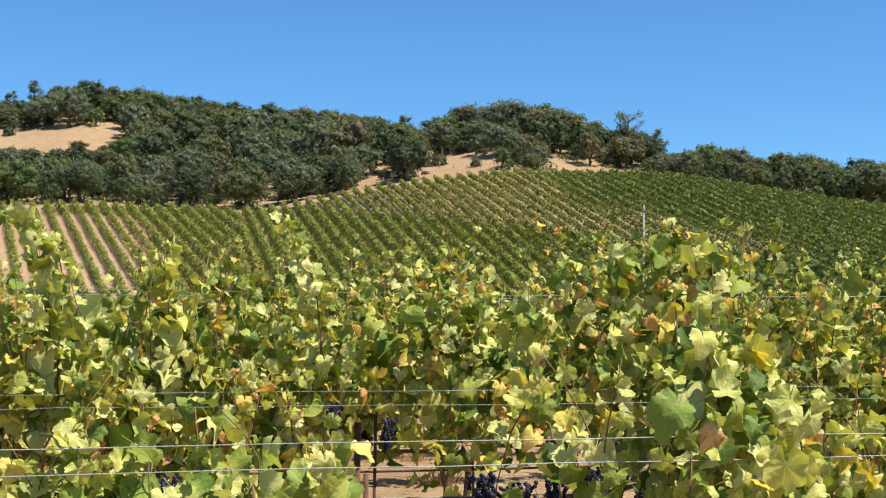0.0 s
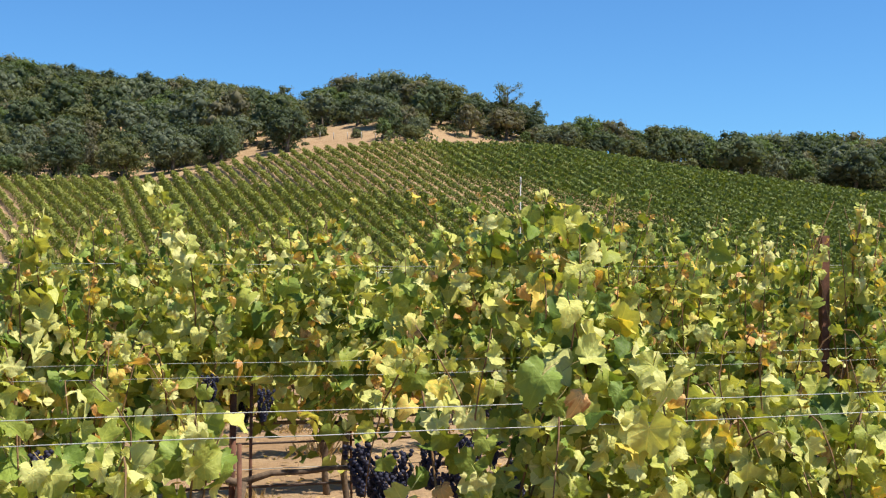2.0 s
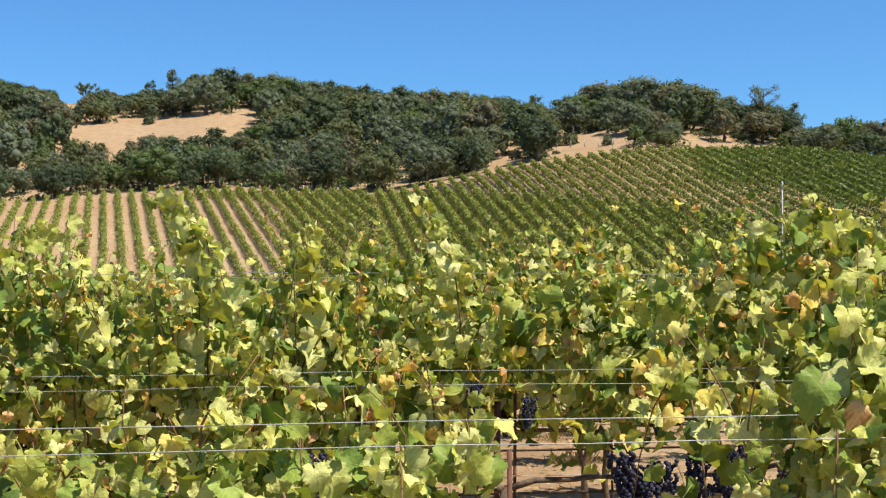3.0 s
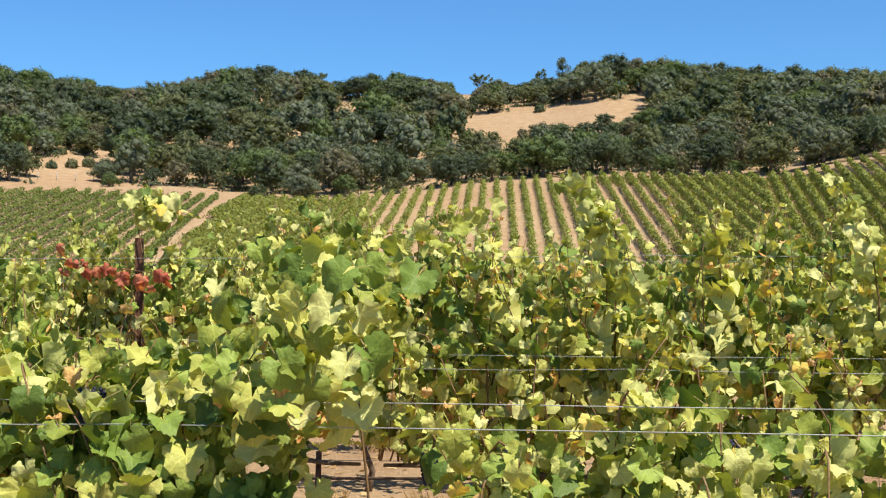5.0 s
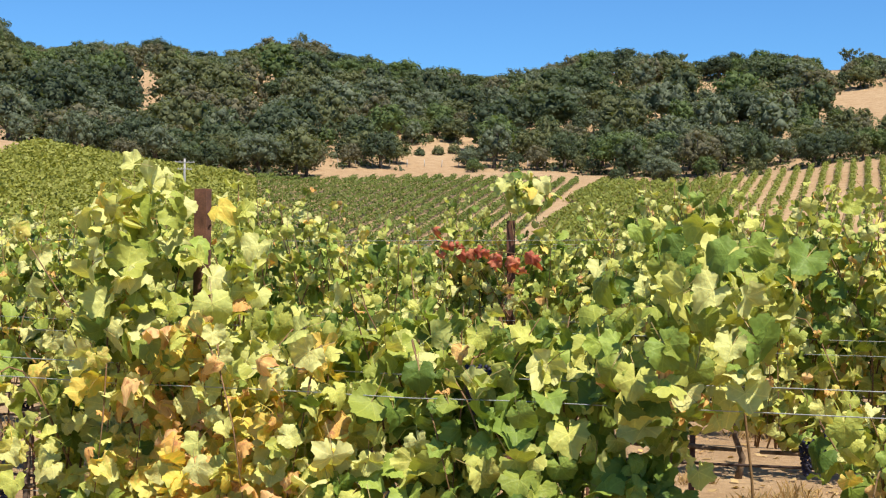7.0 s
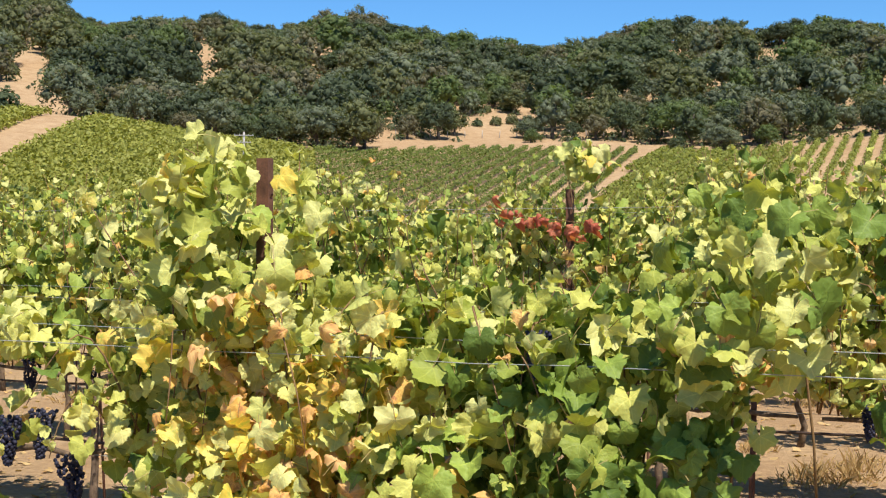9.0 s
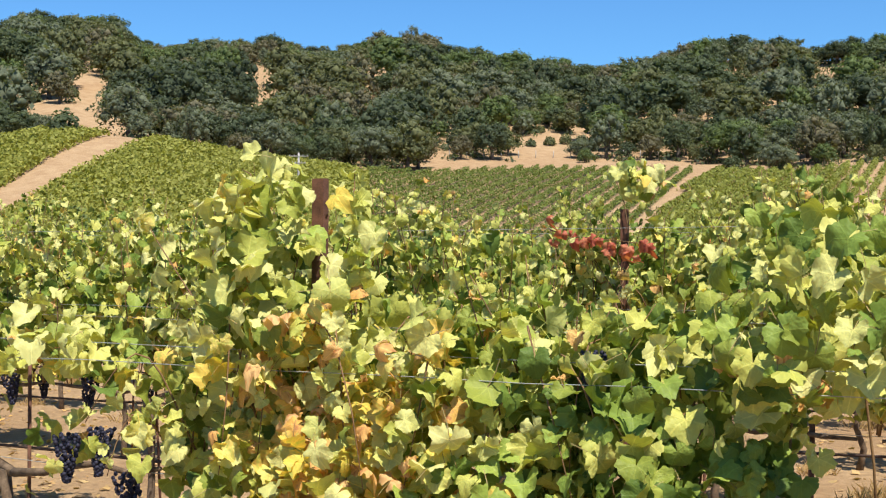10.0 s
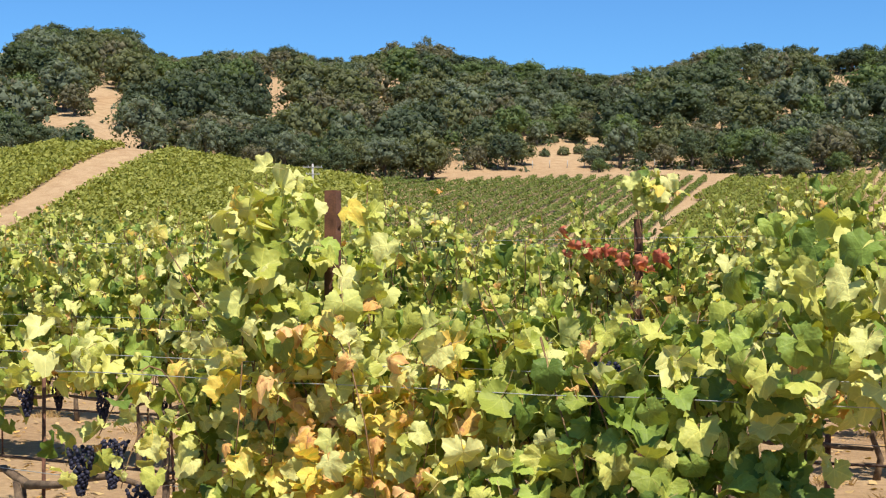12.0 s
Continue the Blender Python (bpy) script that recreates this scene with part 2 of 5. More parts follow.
def scatter_mesh(name, protos, places, turns, sizes, which, mats, mat_of, smooth=False, flat=False):
    """One mesh of many small pieces, each a copy of one of the (verts, faces) shapes."""
    Vs, loops, starts, mi, nv, nl, uvs = [], [], [], [], 0, 0, []
    for k, (v, f) in enumerate(protos):
        sel = np.nonzero(which == k)[0]
        if not len(sel):
            continue
        v = np.asarray(v, float)
        w = np.einsum("nij,vj->nvi", turns[sel], v) * sizes[sel, None, None] + places[sel, None, :]
        Vs.append(w.reshape(-1, 3))
        fl = np.concatenate([np.asarray(q) for q in f])
        cnt = np.array([len(q) for q in f])
        off = (np.arange(len(sel)) * len(v))[:, None] + nv
        loops.append((fl[None] + off).ravel())
        st = np.concatenate([[0], np.cumsum(cnt)[:-1]])
        uvs.append(np.tile(v[fl][:, :2], (len(sel), 1)))
        starts.append((st[None] + (np.arange(len(sel)) * len(fl))[:, None] + nl).ravel())
        mi.append(np.repeat(mat_of[sel], len(f)))
        nv += len(sel) * len(v)
        nl += len(sel) * len(fl)
    me = bpy.data.meshes.new(name)
    co, lp, st = np.concatenate(Vs), np.concatenate(loops), np.concatenate(starts)
    me.vertices.add(len(co))
    me.vertices.foreach_set("co", co.ravel())
    me.loops.add(len(lp))
    me.loops.foreach_set("vertex_index", lp.astype(np.int32))
    me.polygons.add(len(st))
    me.polygons.foreach_set("loop_start", st.astype(np.int32))
    for m in mats:
        me.materials.append(m)
    me.polygons.foreach_set("material_index", np.concatenate(mi).astype(np.int32))
    me.update(calc_edges=True)
    if flat:
        me.uv_layers.new(name="leaf").data.foreach_set("uv", np.concatenate(uvs).ravel())
    if smooth:
        me.shade_smooth()
    return me


# ---- lie of the land ----
# azimuth (degrees to the left of the first bearing) against elevation angle of the upper edge of the hillside vineyard
EDGE_AZ = [-60, -30.6, -22, -15.6, -8.5, -3.4, 2, 6.6, 10, 14.9, 18.3, 22.5, 26, 33, 38.7, 45.3, 50.7, 53.7, 57, 75]
EDGE_EL = [2.5, 3.5, 4.95, 6.15, 6.25, 5.65, 4.5, 4.5, 4.6, 4.3, 3.85, 3.45, 3.6, 3.75, 3.6, 4.3, 5.2, 5.3, 4.6, 3.2]
EDGE_R = [200, 215, 235, 245, 245, 240, 235, 235, 235, 235, 235, 232, 235, 232, 215, 190, 185, 185, 190, 200]
# ridge line, ground under the trees
RIDGE_AZ = [-60, -30.7, -26.9, -22, -17.3, -15.4, -14, -8.2, -4.8, -1.4, 3.3, 10, 12.5, 22, 24.8, 30.5, 35.5, 39, 43, 48, 51.9, 55, 57, 75]
RIDGE_EL = [4.7, 5.5, 4.9, 5.3, 5.9, 6.2, 6.9, 8.2, 7.5, 7.85, 8.25, 8.75, 8.35, 8.2, 8.5, 7.3, 8.0, 8.7, 8.65, 8.4, 9.2, 9.3, 8.8, 7.2]
RIDGE_R = [330, 320, 320, 310, 300, 300, 300, 305, 330, 345, 360, 370, 380, 385, 380, 390, 390, 385, 385, 385, 380, 380, 380, 380]


def smooth_curve(az, xs, ys, width=0.7):
    fine = np.linspace(-1, 1, 9) * width
    return np.mean([np.interp(az + d, xs, ys) for d in fine], 0)


GRID_AZ = np.concatenate([np.arange(-60, 75.01, 0.75), np.arange(80, 300, 5.0)])
GRID_R = np.concatenate([[0.0], np.arange(1, 40, 1.5), np.arange(40, 120, 8.0), np.arange(120, 480, 5.0), [500, 560, 650, 800, 1000, 1400, 2000, 3000]])


def raw_height(azs, rs):
    out = np.zeros((len(azs), len(rs)))
    inview = np.where(azs > 187.5, -60, np.clip(azs, -60, 75))
    back = np.clip(np.minimum(azs - 75, 300 - azs) / 45.0, 0, 1)
    back = back * back * (3 - 2 * back)
    ve, vr = smooth_curve(inview, EDGE_AZ, EDGE_EL), smooth_curve(inview, EDGE_AZ, EDGE_R)
    se_, sr = smooth_curve(inview, RIDGE_AZ, RIDGE_EL), smooth_curve(inview, RIDGE_AZ, RIDGE_R)
    for i, a in enumerate(inview):
        zv, zs = EYE + vr[i] * math.tan(radians(ve[i])), EYE + sr[i] * math.tan(radians(se_[i]))
        knoll = np.interp(a, [-30, -16, -9, 37, 44, 60], [1, 1, 0, 0, 1, 1])
        zb = EYE + (vr[i] + 22) * math.tan(radians(ve[i] + 0.3 - 0.75 * knoll))
        foot = np.interp(a, [-60, 38, 46, 75], [150, 150, 120, 120])
        kr = [0, 50, foot, vr[i], vr[i] + 22, sr[i], sr[i] + 60, sr[i] + 200, 1000, 3000]
        kz = [0, 0.3, 1.5, zv, zb, zs, zs - 2, zs * 0.6, 12, 12]
        fine = np.linspace(-1, 1, 9)
        w = np.clip(rs * 0.05, 0, 12)
        z = np.mean([np.interp(np.maximum(rs + d * w, 0), kr, kz) for d in fine], 0)
        out[i] = z * (1 - back[i]) + 0.3 * np.clip(rs / 50, 0, 1) * back[i]
    return out


HEIGHT = raw_height(GRID_AZ, GRID_R)


def land(x, y):
    """Ground height at a place, or an array of places."""
    x, y = np.asarray(x, float), np.asarray(y, float)
    r, az = np.hypot(x, y), np.degrees(np.arctan2(-x, y)) + AZ0
    az = np.where(az < -60, az + 360, az)
    i = np.clip(np.searchsorted(GRID_AZ, az) - 1, 0, len(GRID_AZ) - 2)
    j = np.clip(np.searchsorted(GRID_R, r) - 1, 0, len(GRID_R) - 2)
    u = np.clip((az - GRID_AZ[i]) / (GRID_AZ[i + 1] - GRID_AZ[i]), 0, 1)
    v = np.clip((r - GRID_R[j]) / (GRID_R[j + 1] - GRID_R[j]), 0, 1)
    H = HEIGHT
    return (H[i, j] * (1 - u) + H[i + 1, j] * u) * (1 - v) + (H[i, j + 1] * (1 - u) + H[i + 1, j + 1] * u) * v


def ground():
    a = np.radians(GRID_AZ - AZ0)
    X, Y = -np.sin(a)[:, None] * GRID_R[None, 1:], np.cos(a)[:, None] * GRID_R[None, 1:]
    V = [(0, 0, 0)] + np.stack([X, Y, HEIGHT[:, 1:]], -1).reshape(-1, 3).tolist()
    n, m = len(GRID_AZ), len(GRID_R) - 1
    Fc = []
    for i in range(n):
        k = (i + 1) % n
        Fc.append((0, 1 + k * m, 1 + i * m))
        for j in range(m - 1):
            Fc.append((1 + i * m + j, 1 + k * m + j, 1 + k * m + j + 1, 1 + i * m + j + 1))
    me = mesh_of("ground", V, Fc, SOIL, True)
    bm = bmesh.new()
    bm.from_mesh(me)
    bmesh.ops.recalc_face_normals(bm, faces=bm.faces)
    if sum(f.normal.z for f in bm.faces) < 0:
        bmesh.ops.reverse_faces(bm, faces=bm.faces)
    bm.to_mesh(me)
    bm.free()
    return tagged(new("ground", me), "dry tan soil and straw-coloured grass of field and hills", "ground", kind="structure")


ground()
rng = np.random.default_rng(7)


# ---- hillside vineyard ----
def at(az, r):
    a = radians(az - AZ0)
    return -math.sin(a) * r, math.cos(a) * r


def bearing(x, y):
    return np.degrees(np.arctan2(-x, y)) + AZ0, np.hypot(x, y)


TUFT = []
for k in range(6):
    c = [(sx * rng.uniform(0.3, 0.6), sy * rng.uniform(0.3, 0.6), rng.uniform(-0.15, 0.15)) for sx, sy in ((-1, -1), (1, -1), (1, 1), (-1, 1))]
    TUFT.append((c, [(0, 1, 2), (0, 2, 3)]))

SPRIG = []
for k in range(6):
    SPRIG.append(([(math.cos(a) * d, math.sin(a) * d, rng.uniform(-0.15, 0.15)) for a, d in ((0.3, rng.uniform(0.45, 0.85)), (2.3, rng.uniform(0.45, 0.85)), (4.4, rng.uniform(0.45, 0.85)))], [(0, 1, 2)]))

GAP = 2.3


def heading(az):
    """Unit vectors along and across rows that run towards an azimuth."""
    d = radians(az - AZ0)
    return np.array([-math.sin(d), math.cos(d)]), np.array([math.cos(d), math.sin(d)])


def side_of(az, r, head):
    x, y = at(az, r)
    return float(np.dot((x, y), heading(head)[1]))


ROAD, ROAD_HEAD, ROAD_HALF = side_of(26.15, 235, 19.3), 19.3, 1.3
TRACK, TRACK_HEAD, TRACK_HALF = side_of(50.5, 184, 33.0), 33.0, 3.3


def in_vineyard(x, y):
    az, r = bearing(x, y)
    edge = smooth_curve(az, EDGE_AZ, EDGE_R)
    ok = (r < edge - np.where((az > 41.5) & (az < 51), 3.5, 1.0)) & (r > np.where(az > 42, 122, 150)) & (az > -34) & (az < 62)
    for mid, head, half in ((ROAD, ROAD_HEAD, ROAD_HALF), (TRACK, TRACK_HEAD, TRACK_HALF)):
        ok &= np.abs(x * heading(head)[1][0] + y * heading(head)[1][1] - mid) > half
    return ok


def block_of(x, y):
    """0: main slope, 1: far block beyond the road, 2: knoll, 3: the shoulder of the hill."""
    az, r = bearing(x, y)
    ac = heading(ROAD_HEAD)[1]
    return np.where(az > 40.5, 2, np.where(az < 3, 3, np.where(x * ac[0] + y * ac[1] < ROAD, 1, 0)))


def leafy(block, x, y, z):
    """Half the width of the canopy along a row: the alleys are overgrown but for a band of thin vines on the shoulder."""
    az, r = bearing(x, y)
    if block == 2:
        return np.full(len(x), 0.48)
    if block == 1:
        return np.full(len(x), 0.22)
    el = np.degrees(np.arctan2(z + 0.7 - EYE, r))
    low = np.interp(az, [-22, -14, -11, -8, -3, 3, 9], [2.6, 2.9, 3.8, 4.1, 4.4, 4.6, 5.0])
    high = np.interp(az, [-22, -18, -15, -11.5, -10.8, -9], [2.7, 3.9, 4.8, 5.2, 6.1, 7.0])
    patch = 0.25 * np.sin(0.11 * x + 0.07 * y) + 0.2 * np.sin(0.23 * x - 0.19 * y)
    inside = np.clip(np.minimum(el - low, high - el) / 0.35 + patch, 0, 1)
    inside = np.maximum(inside, np.clip((4.4 - el) / 0.3 + patch, 0, 1) * np.clip((az - 6.0) / 1.5, 0, 1))
    wide = 0.6 - 0.44 * inside
    if block == 0:
        wide = np.where(az < 11, wide, 0.22 + 0.38 * np.clip((az - 19.6) / 1.2, 0, 1))
    return wide


def hillside_rows():
    for block, head, lo, hi, gap in ((0, 14.5, -85, 190, GAP), (1, 19.3, -140, -10, GAP), (2, 118.0, 60, 245, 1.75), (3, 6.5, -30, 190, 2.15)):
        along, across = heading(head)
        for s in np.arange(lo, hi, gap):
            t = np.arange(-260, 262, 0.15 if block == 2 else 0.14)
            x, y = s * across[0] + t * along[0], s * across[1] + t * along[1]
            ok = in_vineyard(x, y) & (block_of(x, y) == block) & (rng.random(len(x)) < 0.92)
            x, y, t = x[ok], y[ok], t[ok]
            if len(x) < 30:
                continue
            many = 9 if block == 2 else 7
            x, y, t = np.repeat(x, many), np.repeat(y, many), np.repeat(t, many)
            n = len(x)
            wide = leafy(block, x, y, land(x, y))
            side = rng.normal(0, 1, n) * wide
            wav = 0.2 * np.sin(0.7 * t + s) + 0.15 * np.sin(2.3 * t + 2 * s)
            h = rng.uniform(0.3, 1.15 if block == 1 else 1.42, n) * np.where(wide > 0.4, np.exp(-(side / 1.1) ** 2), 1) + 0.3 * wav
            jit = 0.12 if block != 3 else 0.05
            x, y = x + across[0] * side + rng.normal(0, jit, n), y + across[1] * side + rng.normal(0, jit, n)
            places = np.stack([x, y, land(x, y) + np.maximum(h, 0.15)], -1)
            nrm = np.stack([across[0] * side * 2.5, across[1] * side * 2.5 - 0.2, np.full(n, 0.5)], -1) + rng.normal(0, 0.35, (n, 3))
            size = rng.uniform(0.32, 0.58, n) * (0.6, 0.6, 0.56, 0.66)[block] * np.where(wide > 0.4, 1.5, 1)
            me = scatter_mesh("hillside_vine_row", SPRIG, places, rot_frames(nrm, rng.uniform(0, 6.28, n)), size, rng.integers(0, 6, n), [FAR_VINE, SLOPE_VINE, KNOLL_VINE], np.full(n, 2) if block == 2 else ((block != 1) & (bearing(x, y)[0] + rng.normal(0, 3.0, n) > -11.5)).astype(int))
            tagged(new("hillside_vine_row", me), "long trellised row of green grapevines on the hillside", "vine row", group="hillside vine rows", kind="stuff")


hillside_rows()


# ---- oak woods ----
BALL = [(1, 0, 0), (0, 1, 0), (-1, 0, 0), (0, -1, 0), (0, 0, 1), (0, 0, -1)], [(0, 1, 4), (1, 2, 4), (2, 3, 4), (3, 0, 4), (1, 0, 5), (2, 1, 5), (3, 2, 5), (0, 3, 5)]


def core_of(lobes, g):
    """The leafy mass inside a crown, lobe by lobe, lumpy."""
    v, f = BALL
    out = []
    for lx, ly, lz, lr, lh in lobes:
        w = g.uniform(0.55, 0.9, len(v))
        out.append(([(a * lr * k + lx, b * lr * k + ly, max(c * lh * k + lz, 0.0)) for (a, b, c), k in zip(v, w)], f))
    return joined(out)


def oak_shape(seed, tall, wide):
    """Trunk with limbs, and a domed crown of leaf clumps on many lobes, for a tree of height 1."""
    g = np.random.default_rng(seed)
    lobes = [(0, 0, 0.48, 0.29 * wide, 0.34)]
    count = 15
    for k in range(count):
        u = 1 - 1.6 * (k + 0.5) / count
        a = 2.4 * k + g.uniform(-0.5, 0.5)
        ring, d = math.sqrt(1 - u * u), g.uniform(0.74, 1.06)
        lobes.append((math.cos(a) * ring * 0.33 * wide * d, math.sin(a) * ring * 0.33 * wide * d, 0.5 + u * 0.33 * d * min(tall, 1.05), g.uniform(0.12, 0.19) * wide, g.uniform(0.10, 0.17)))
    P, N = [], []
    for lx, ly, lz, lr, lh in lobes:
        n = int(85 * (lr / 0.16) ** 1.7)
        d = g.normal(0, 1, (n, 3))
        d /= np.linalg.norm(d, axis=1, keepdims=True)
        rad = g.uniform(0.78, 1.16, (n, 1)) * (1 + 0.12 * np.sin(9 * d[:, :1] + 4 * lx) * np.sin(8 * d[:, 2:] + 5 * ly))
        P.append(d * rad * [lr, lr, lh] + [lx, ly, lz])
        N.append(d + g.normal(0, 0.6, (n, 3)) + [0, 0, 0.25])
    P, N = np.concatenate(P), np.concatenate(N)
    keep = (P[:, 2] > 0.01)
    for lx, ly, lz, lr, lh in lobes:
        keep &= (((P - [lx, ly, lz]) / [lr, lr, lh]) ** 2).sum(1) > 0.5
    P, N = P[keep], N[keep]
    n = len(P)
    limbs = [tube([(0, 0, -0.05), (0.01, 0.01, 0.15), (0.0, 0.02, 0.35), (0.02, 0.0, 0.6)], [0.05, 0.04, 0.032, 0.015], 6)]
    for lx, ly, lz, lr, lh in lobes[1:6]:
        limbs.append(tube([(0, 0.01, 0.2), (lx * 0.4, ly * 0.4, 0.16 + lz * 0.4), (lx, ly, lz)], [0.026, 0.018, 0.008], 5))
    return P, rot_frames(N, g.uniform(0, 6.28, n)), g.uniform(0.024, 0.057, n), g.integers(0, 6, n), limbs, core_of(lobes, g)


OAKS = [oak_shape(11, 1.0, 1.1), oak_shape(12, 0.95, 1.25), oak_shape(13, 1.1, 1.0), oak_shape(14, 0.85, 1.4), oak_shape(15, 1.2, 0.85)]

# clearings of dry grass among the trees: azimuth, elevation, half extents in degrees
CLEAR = [(14.6, 7.15, 1.6, 0.32), (12.0, 7.45, 2.0, 0.34), (9.6, 7.7, 1.6, 0.3), (8.1, 8.0, 0.35, 0.3), (20.9, 7.88, 0.9, 0.07), (45.0, 7.9, 0.75, 0.4), (40.2, 8.15, 0.5, 0.15),
         (32.8, 4.75, 1.5, 0.6), (31.0, 5.85, 0.5, 0.5), (36.2, 4.05, 2.0, 0.2), (31.0, 4.05, 4.6, 0.14), (18.4, 4.4, 0.35, 0.45), (17.4, 5.35, 0.4, 0.2), (8.8, 4.75, 1.2, 0.12),
         (-6.3, 6.7, 2.0, 0.4), (-2.8, 5.95, 0.7, 0.35), (-1.0, 5.2, 1.6, 0.1), (1.9, 5.3, 0.5, 0.5),
         (51.9, 5.75, 0.9, 0.4), (53.2, 6.1, 0.8, 0.26), (54.6, 6.6, 0.7, 0.15), (52.2, 7.2, 0.75, 0.55)]


def open_ground(az, el0, el1):
    return any(abs(az - a) < ra and el1 > e - re and el0 < e + re - 0.2 for a, e, ra, re in CLEAR)


def oak_thing(shape, mat):
    P, R, S, W, limbs, core = shape
    tree = new("oak_tree")
    v, f = joined(limbs)
    part("trunk", mesh_of("trunk", v, f, BARK, True), tree)
    part("crown", scatter_mesh("crown", SPRIG, P, R, S, W, [mat], np.zeros(len(P), int)), tree)
    part("inner_crown", mesh_of("inner_crown", *core, mat, True), tree)
    return tree


# crown tops against the sky: azimuth and elevation
SKY_AZ = [-30, -23.8, -22.55, -21.8, -20.3, -19.2, -18.5, -17.2, -15.7, -15.3, -14.7, -12.5, -11.7, -10.6, -9.3, -8.2, -7.1, -5.9, -4.8, -3.6, -1.2, 1.3, 3.3, 5.6, 7.3, 8.45, 9.5, 10.9, 11.6, 13.5,
          14.9, 15.8, 16.9, 18.9, 21, 21.8, 22.6, 23.8, 24.8, 26.1, 28, 29.6, 30.8, 32, 33.9, 35.6, 37, 37.7, 38.4, 39.9, 41.8, 43.3, 44.5, 46.7, 48.2, 49.3, 50.3, 51.2, 54, 55, 56.3, 66]
SKY_EL = [6.3, 6.8, 6.36, 6.98, 7.09, 7.05, 7.24, 7.7, 7.25, 7.14, 7.87, 8.5, 9.0, 9.14, 9.5, 9.64, 9.33, 9.0, 8.18, 8.83, 9.05, 9.15, 9.2, 9.55, 9.68, 9.65, 9.9, 9.63, 8.95, 8.8,
          8.9, 8.12, 8.97, 9.2, 8.95, 8.58, 9.25, 9.16, 9.48, 9.33, 8.78, 8.41, 8.49, 8.57, 8.87, 9.15, 9.2, 9.7, 9.6, 9.78, 9.06, 9.09, 9.56, 9.35, 9.32, 9.06, 9.27, 10.13, 10.2, 10.24, 9.04, 8.8]


def woods():
    """Places and heights of the oaks: first along the ridge, then over the slope."""
    ridge, spots, cell = [], [], {}
    az = -38.0
    while az < 64:
        r = float(np.interp(az, RIDGE_AZ, RIDGE_R)) - rng.uniform(2, 16)
        x, y = at(az, r)
        z = float(land(x, y))
        h = EYE + r * math.tan(radians(float(np.interp(az, SKY_AZ, SKY_EL)) - abs(rng.normal(0, 0.18)))) - z
        if h > 2.5:
            h = min(h * 1.1, 14.0)
            q = (x, y, z, h, az, r, 0, 0)
            ridge.append(q)
            cell.setdefault((int(x // 14), int(y // 14)), []).append(q)
        az += math.degrees(max(h, 4.0) / r) * rng.uniform(0.45, 0.85)
    for tries in range(15000):
        az = rng.uniform(-40, 66)
        v_r, s_r = float(np.interp(az, EDGE_AZ, EDGE_R)), float(np.interp(az, RIDGE_AZ, RIDGE_R))
        lead = 12 if 25 < az < 38.5 else (7 if az < -2 else 5)
        r = v_r + lead + (s_r + 14 - v_r - lead) * rng.random() ** 0.9
        if az < -10 and r < v_r + 30:
            continue
        x, y = at(az, r)
        front = r < v_r + 30
        h = rng.uniform(4.0, 10.0) if front else rng.choice([rng.uniform(5.0, 8.5), rng.uniform(8.5, 13.0)])
        if tries > 11000:
            h = rng.uniform(2.8, 4.5)
        z = float(land(x, y))
        h = min(h, EYE + r * math.tan(radians(float(np.interp(az, SKY_AZ, SKY_EL)) - 0.2)) - z)
        if h < 2.5:
            continue
        el0, el1 = math.degrees(math.atan2(z - EYE, r)), math.degrees(math.atan2(z + h - EYE, r))
        if open_ground(az, el0, el1):
            continue
        key = (int(x // 14), int(y // 14))
        near = [q for i in (-1, 0, 1) for j in (-1, 0, 1) for q in cell.get((key[0] + i, key[1] + j), ())]
        if any((q[0] - x) ** 2 + (q[1] - y) ** 2 < (h * 0.36 + q[3] * 0.36) ** 2 for q in near):
            continue
        q = (x, y, z, h, az, r, v_r, s_r)
        cell.setdefault(key, []).append(q)
        spots.append(q)
    return ridge, sorted(spots, key=lambda q: q[5] - q[6])


RIDGE, SPOTS = woods()
PROTO = {(i, j): None for i in range(5) for j in range(6)}
LABELS = ["dark green evergreen oak in the hillside woods", "very dark green oak in the hillside woods", "grey-green oak in the hillside woods",
          "olive green oak in the hillside woods", "fresh green oak in the hillside woods", "brownish half-dry oak in the hillside woods"]
far = []
for n, (x, y, z, h, az, r, v_r, s_r) in enumerate(RIDGE + SPOTS):
    i, j = int(rng.choice((0, 1, 3)) if n < len(RIDGE) else rng.integers(0, 5)), int(rng.choice(6, p=[0.22, 0.15, 0.2, 0.19, 0.11, 0.13]))
    if n < 290:
        m = Matrix.LocRotScale((x, y, z - 0.1), Euler((0, 0, rng.uniform(0, 6.28))), (h, h, h))
        if PROTO[i, j] is None:
            PROTO[i, j] = tagged(oak_thing(OAKS[i], OAK[j]), LABELS[j], "tree", group="oak trees")
            PROTO[i, j].matrix_basis = m
        else:
            c = copy_thing(PROTO[i, j], Matrix.Identity(4))
            c.matrix_basis = m
    else:
        far.append((x, y, z, h, i, j, rng.uniform(0, 6.28)))


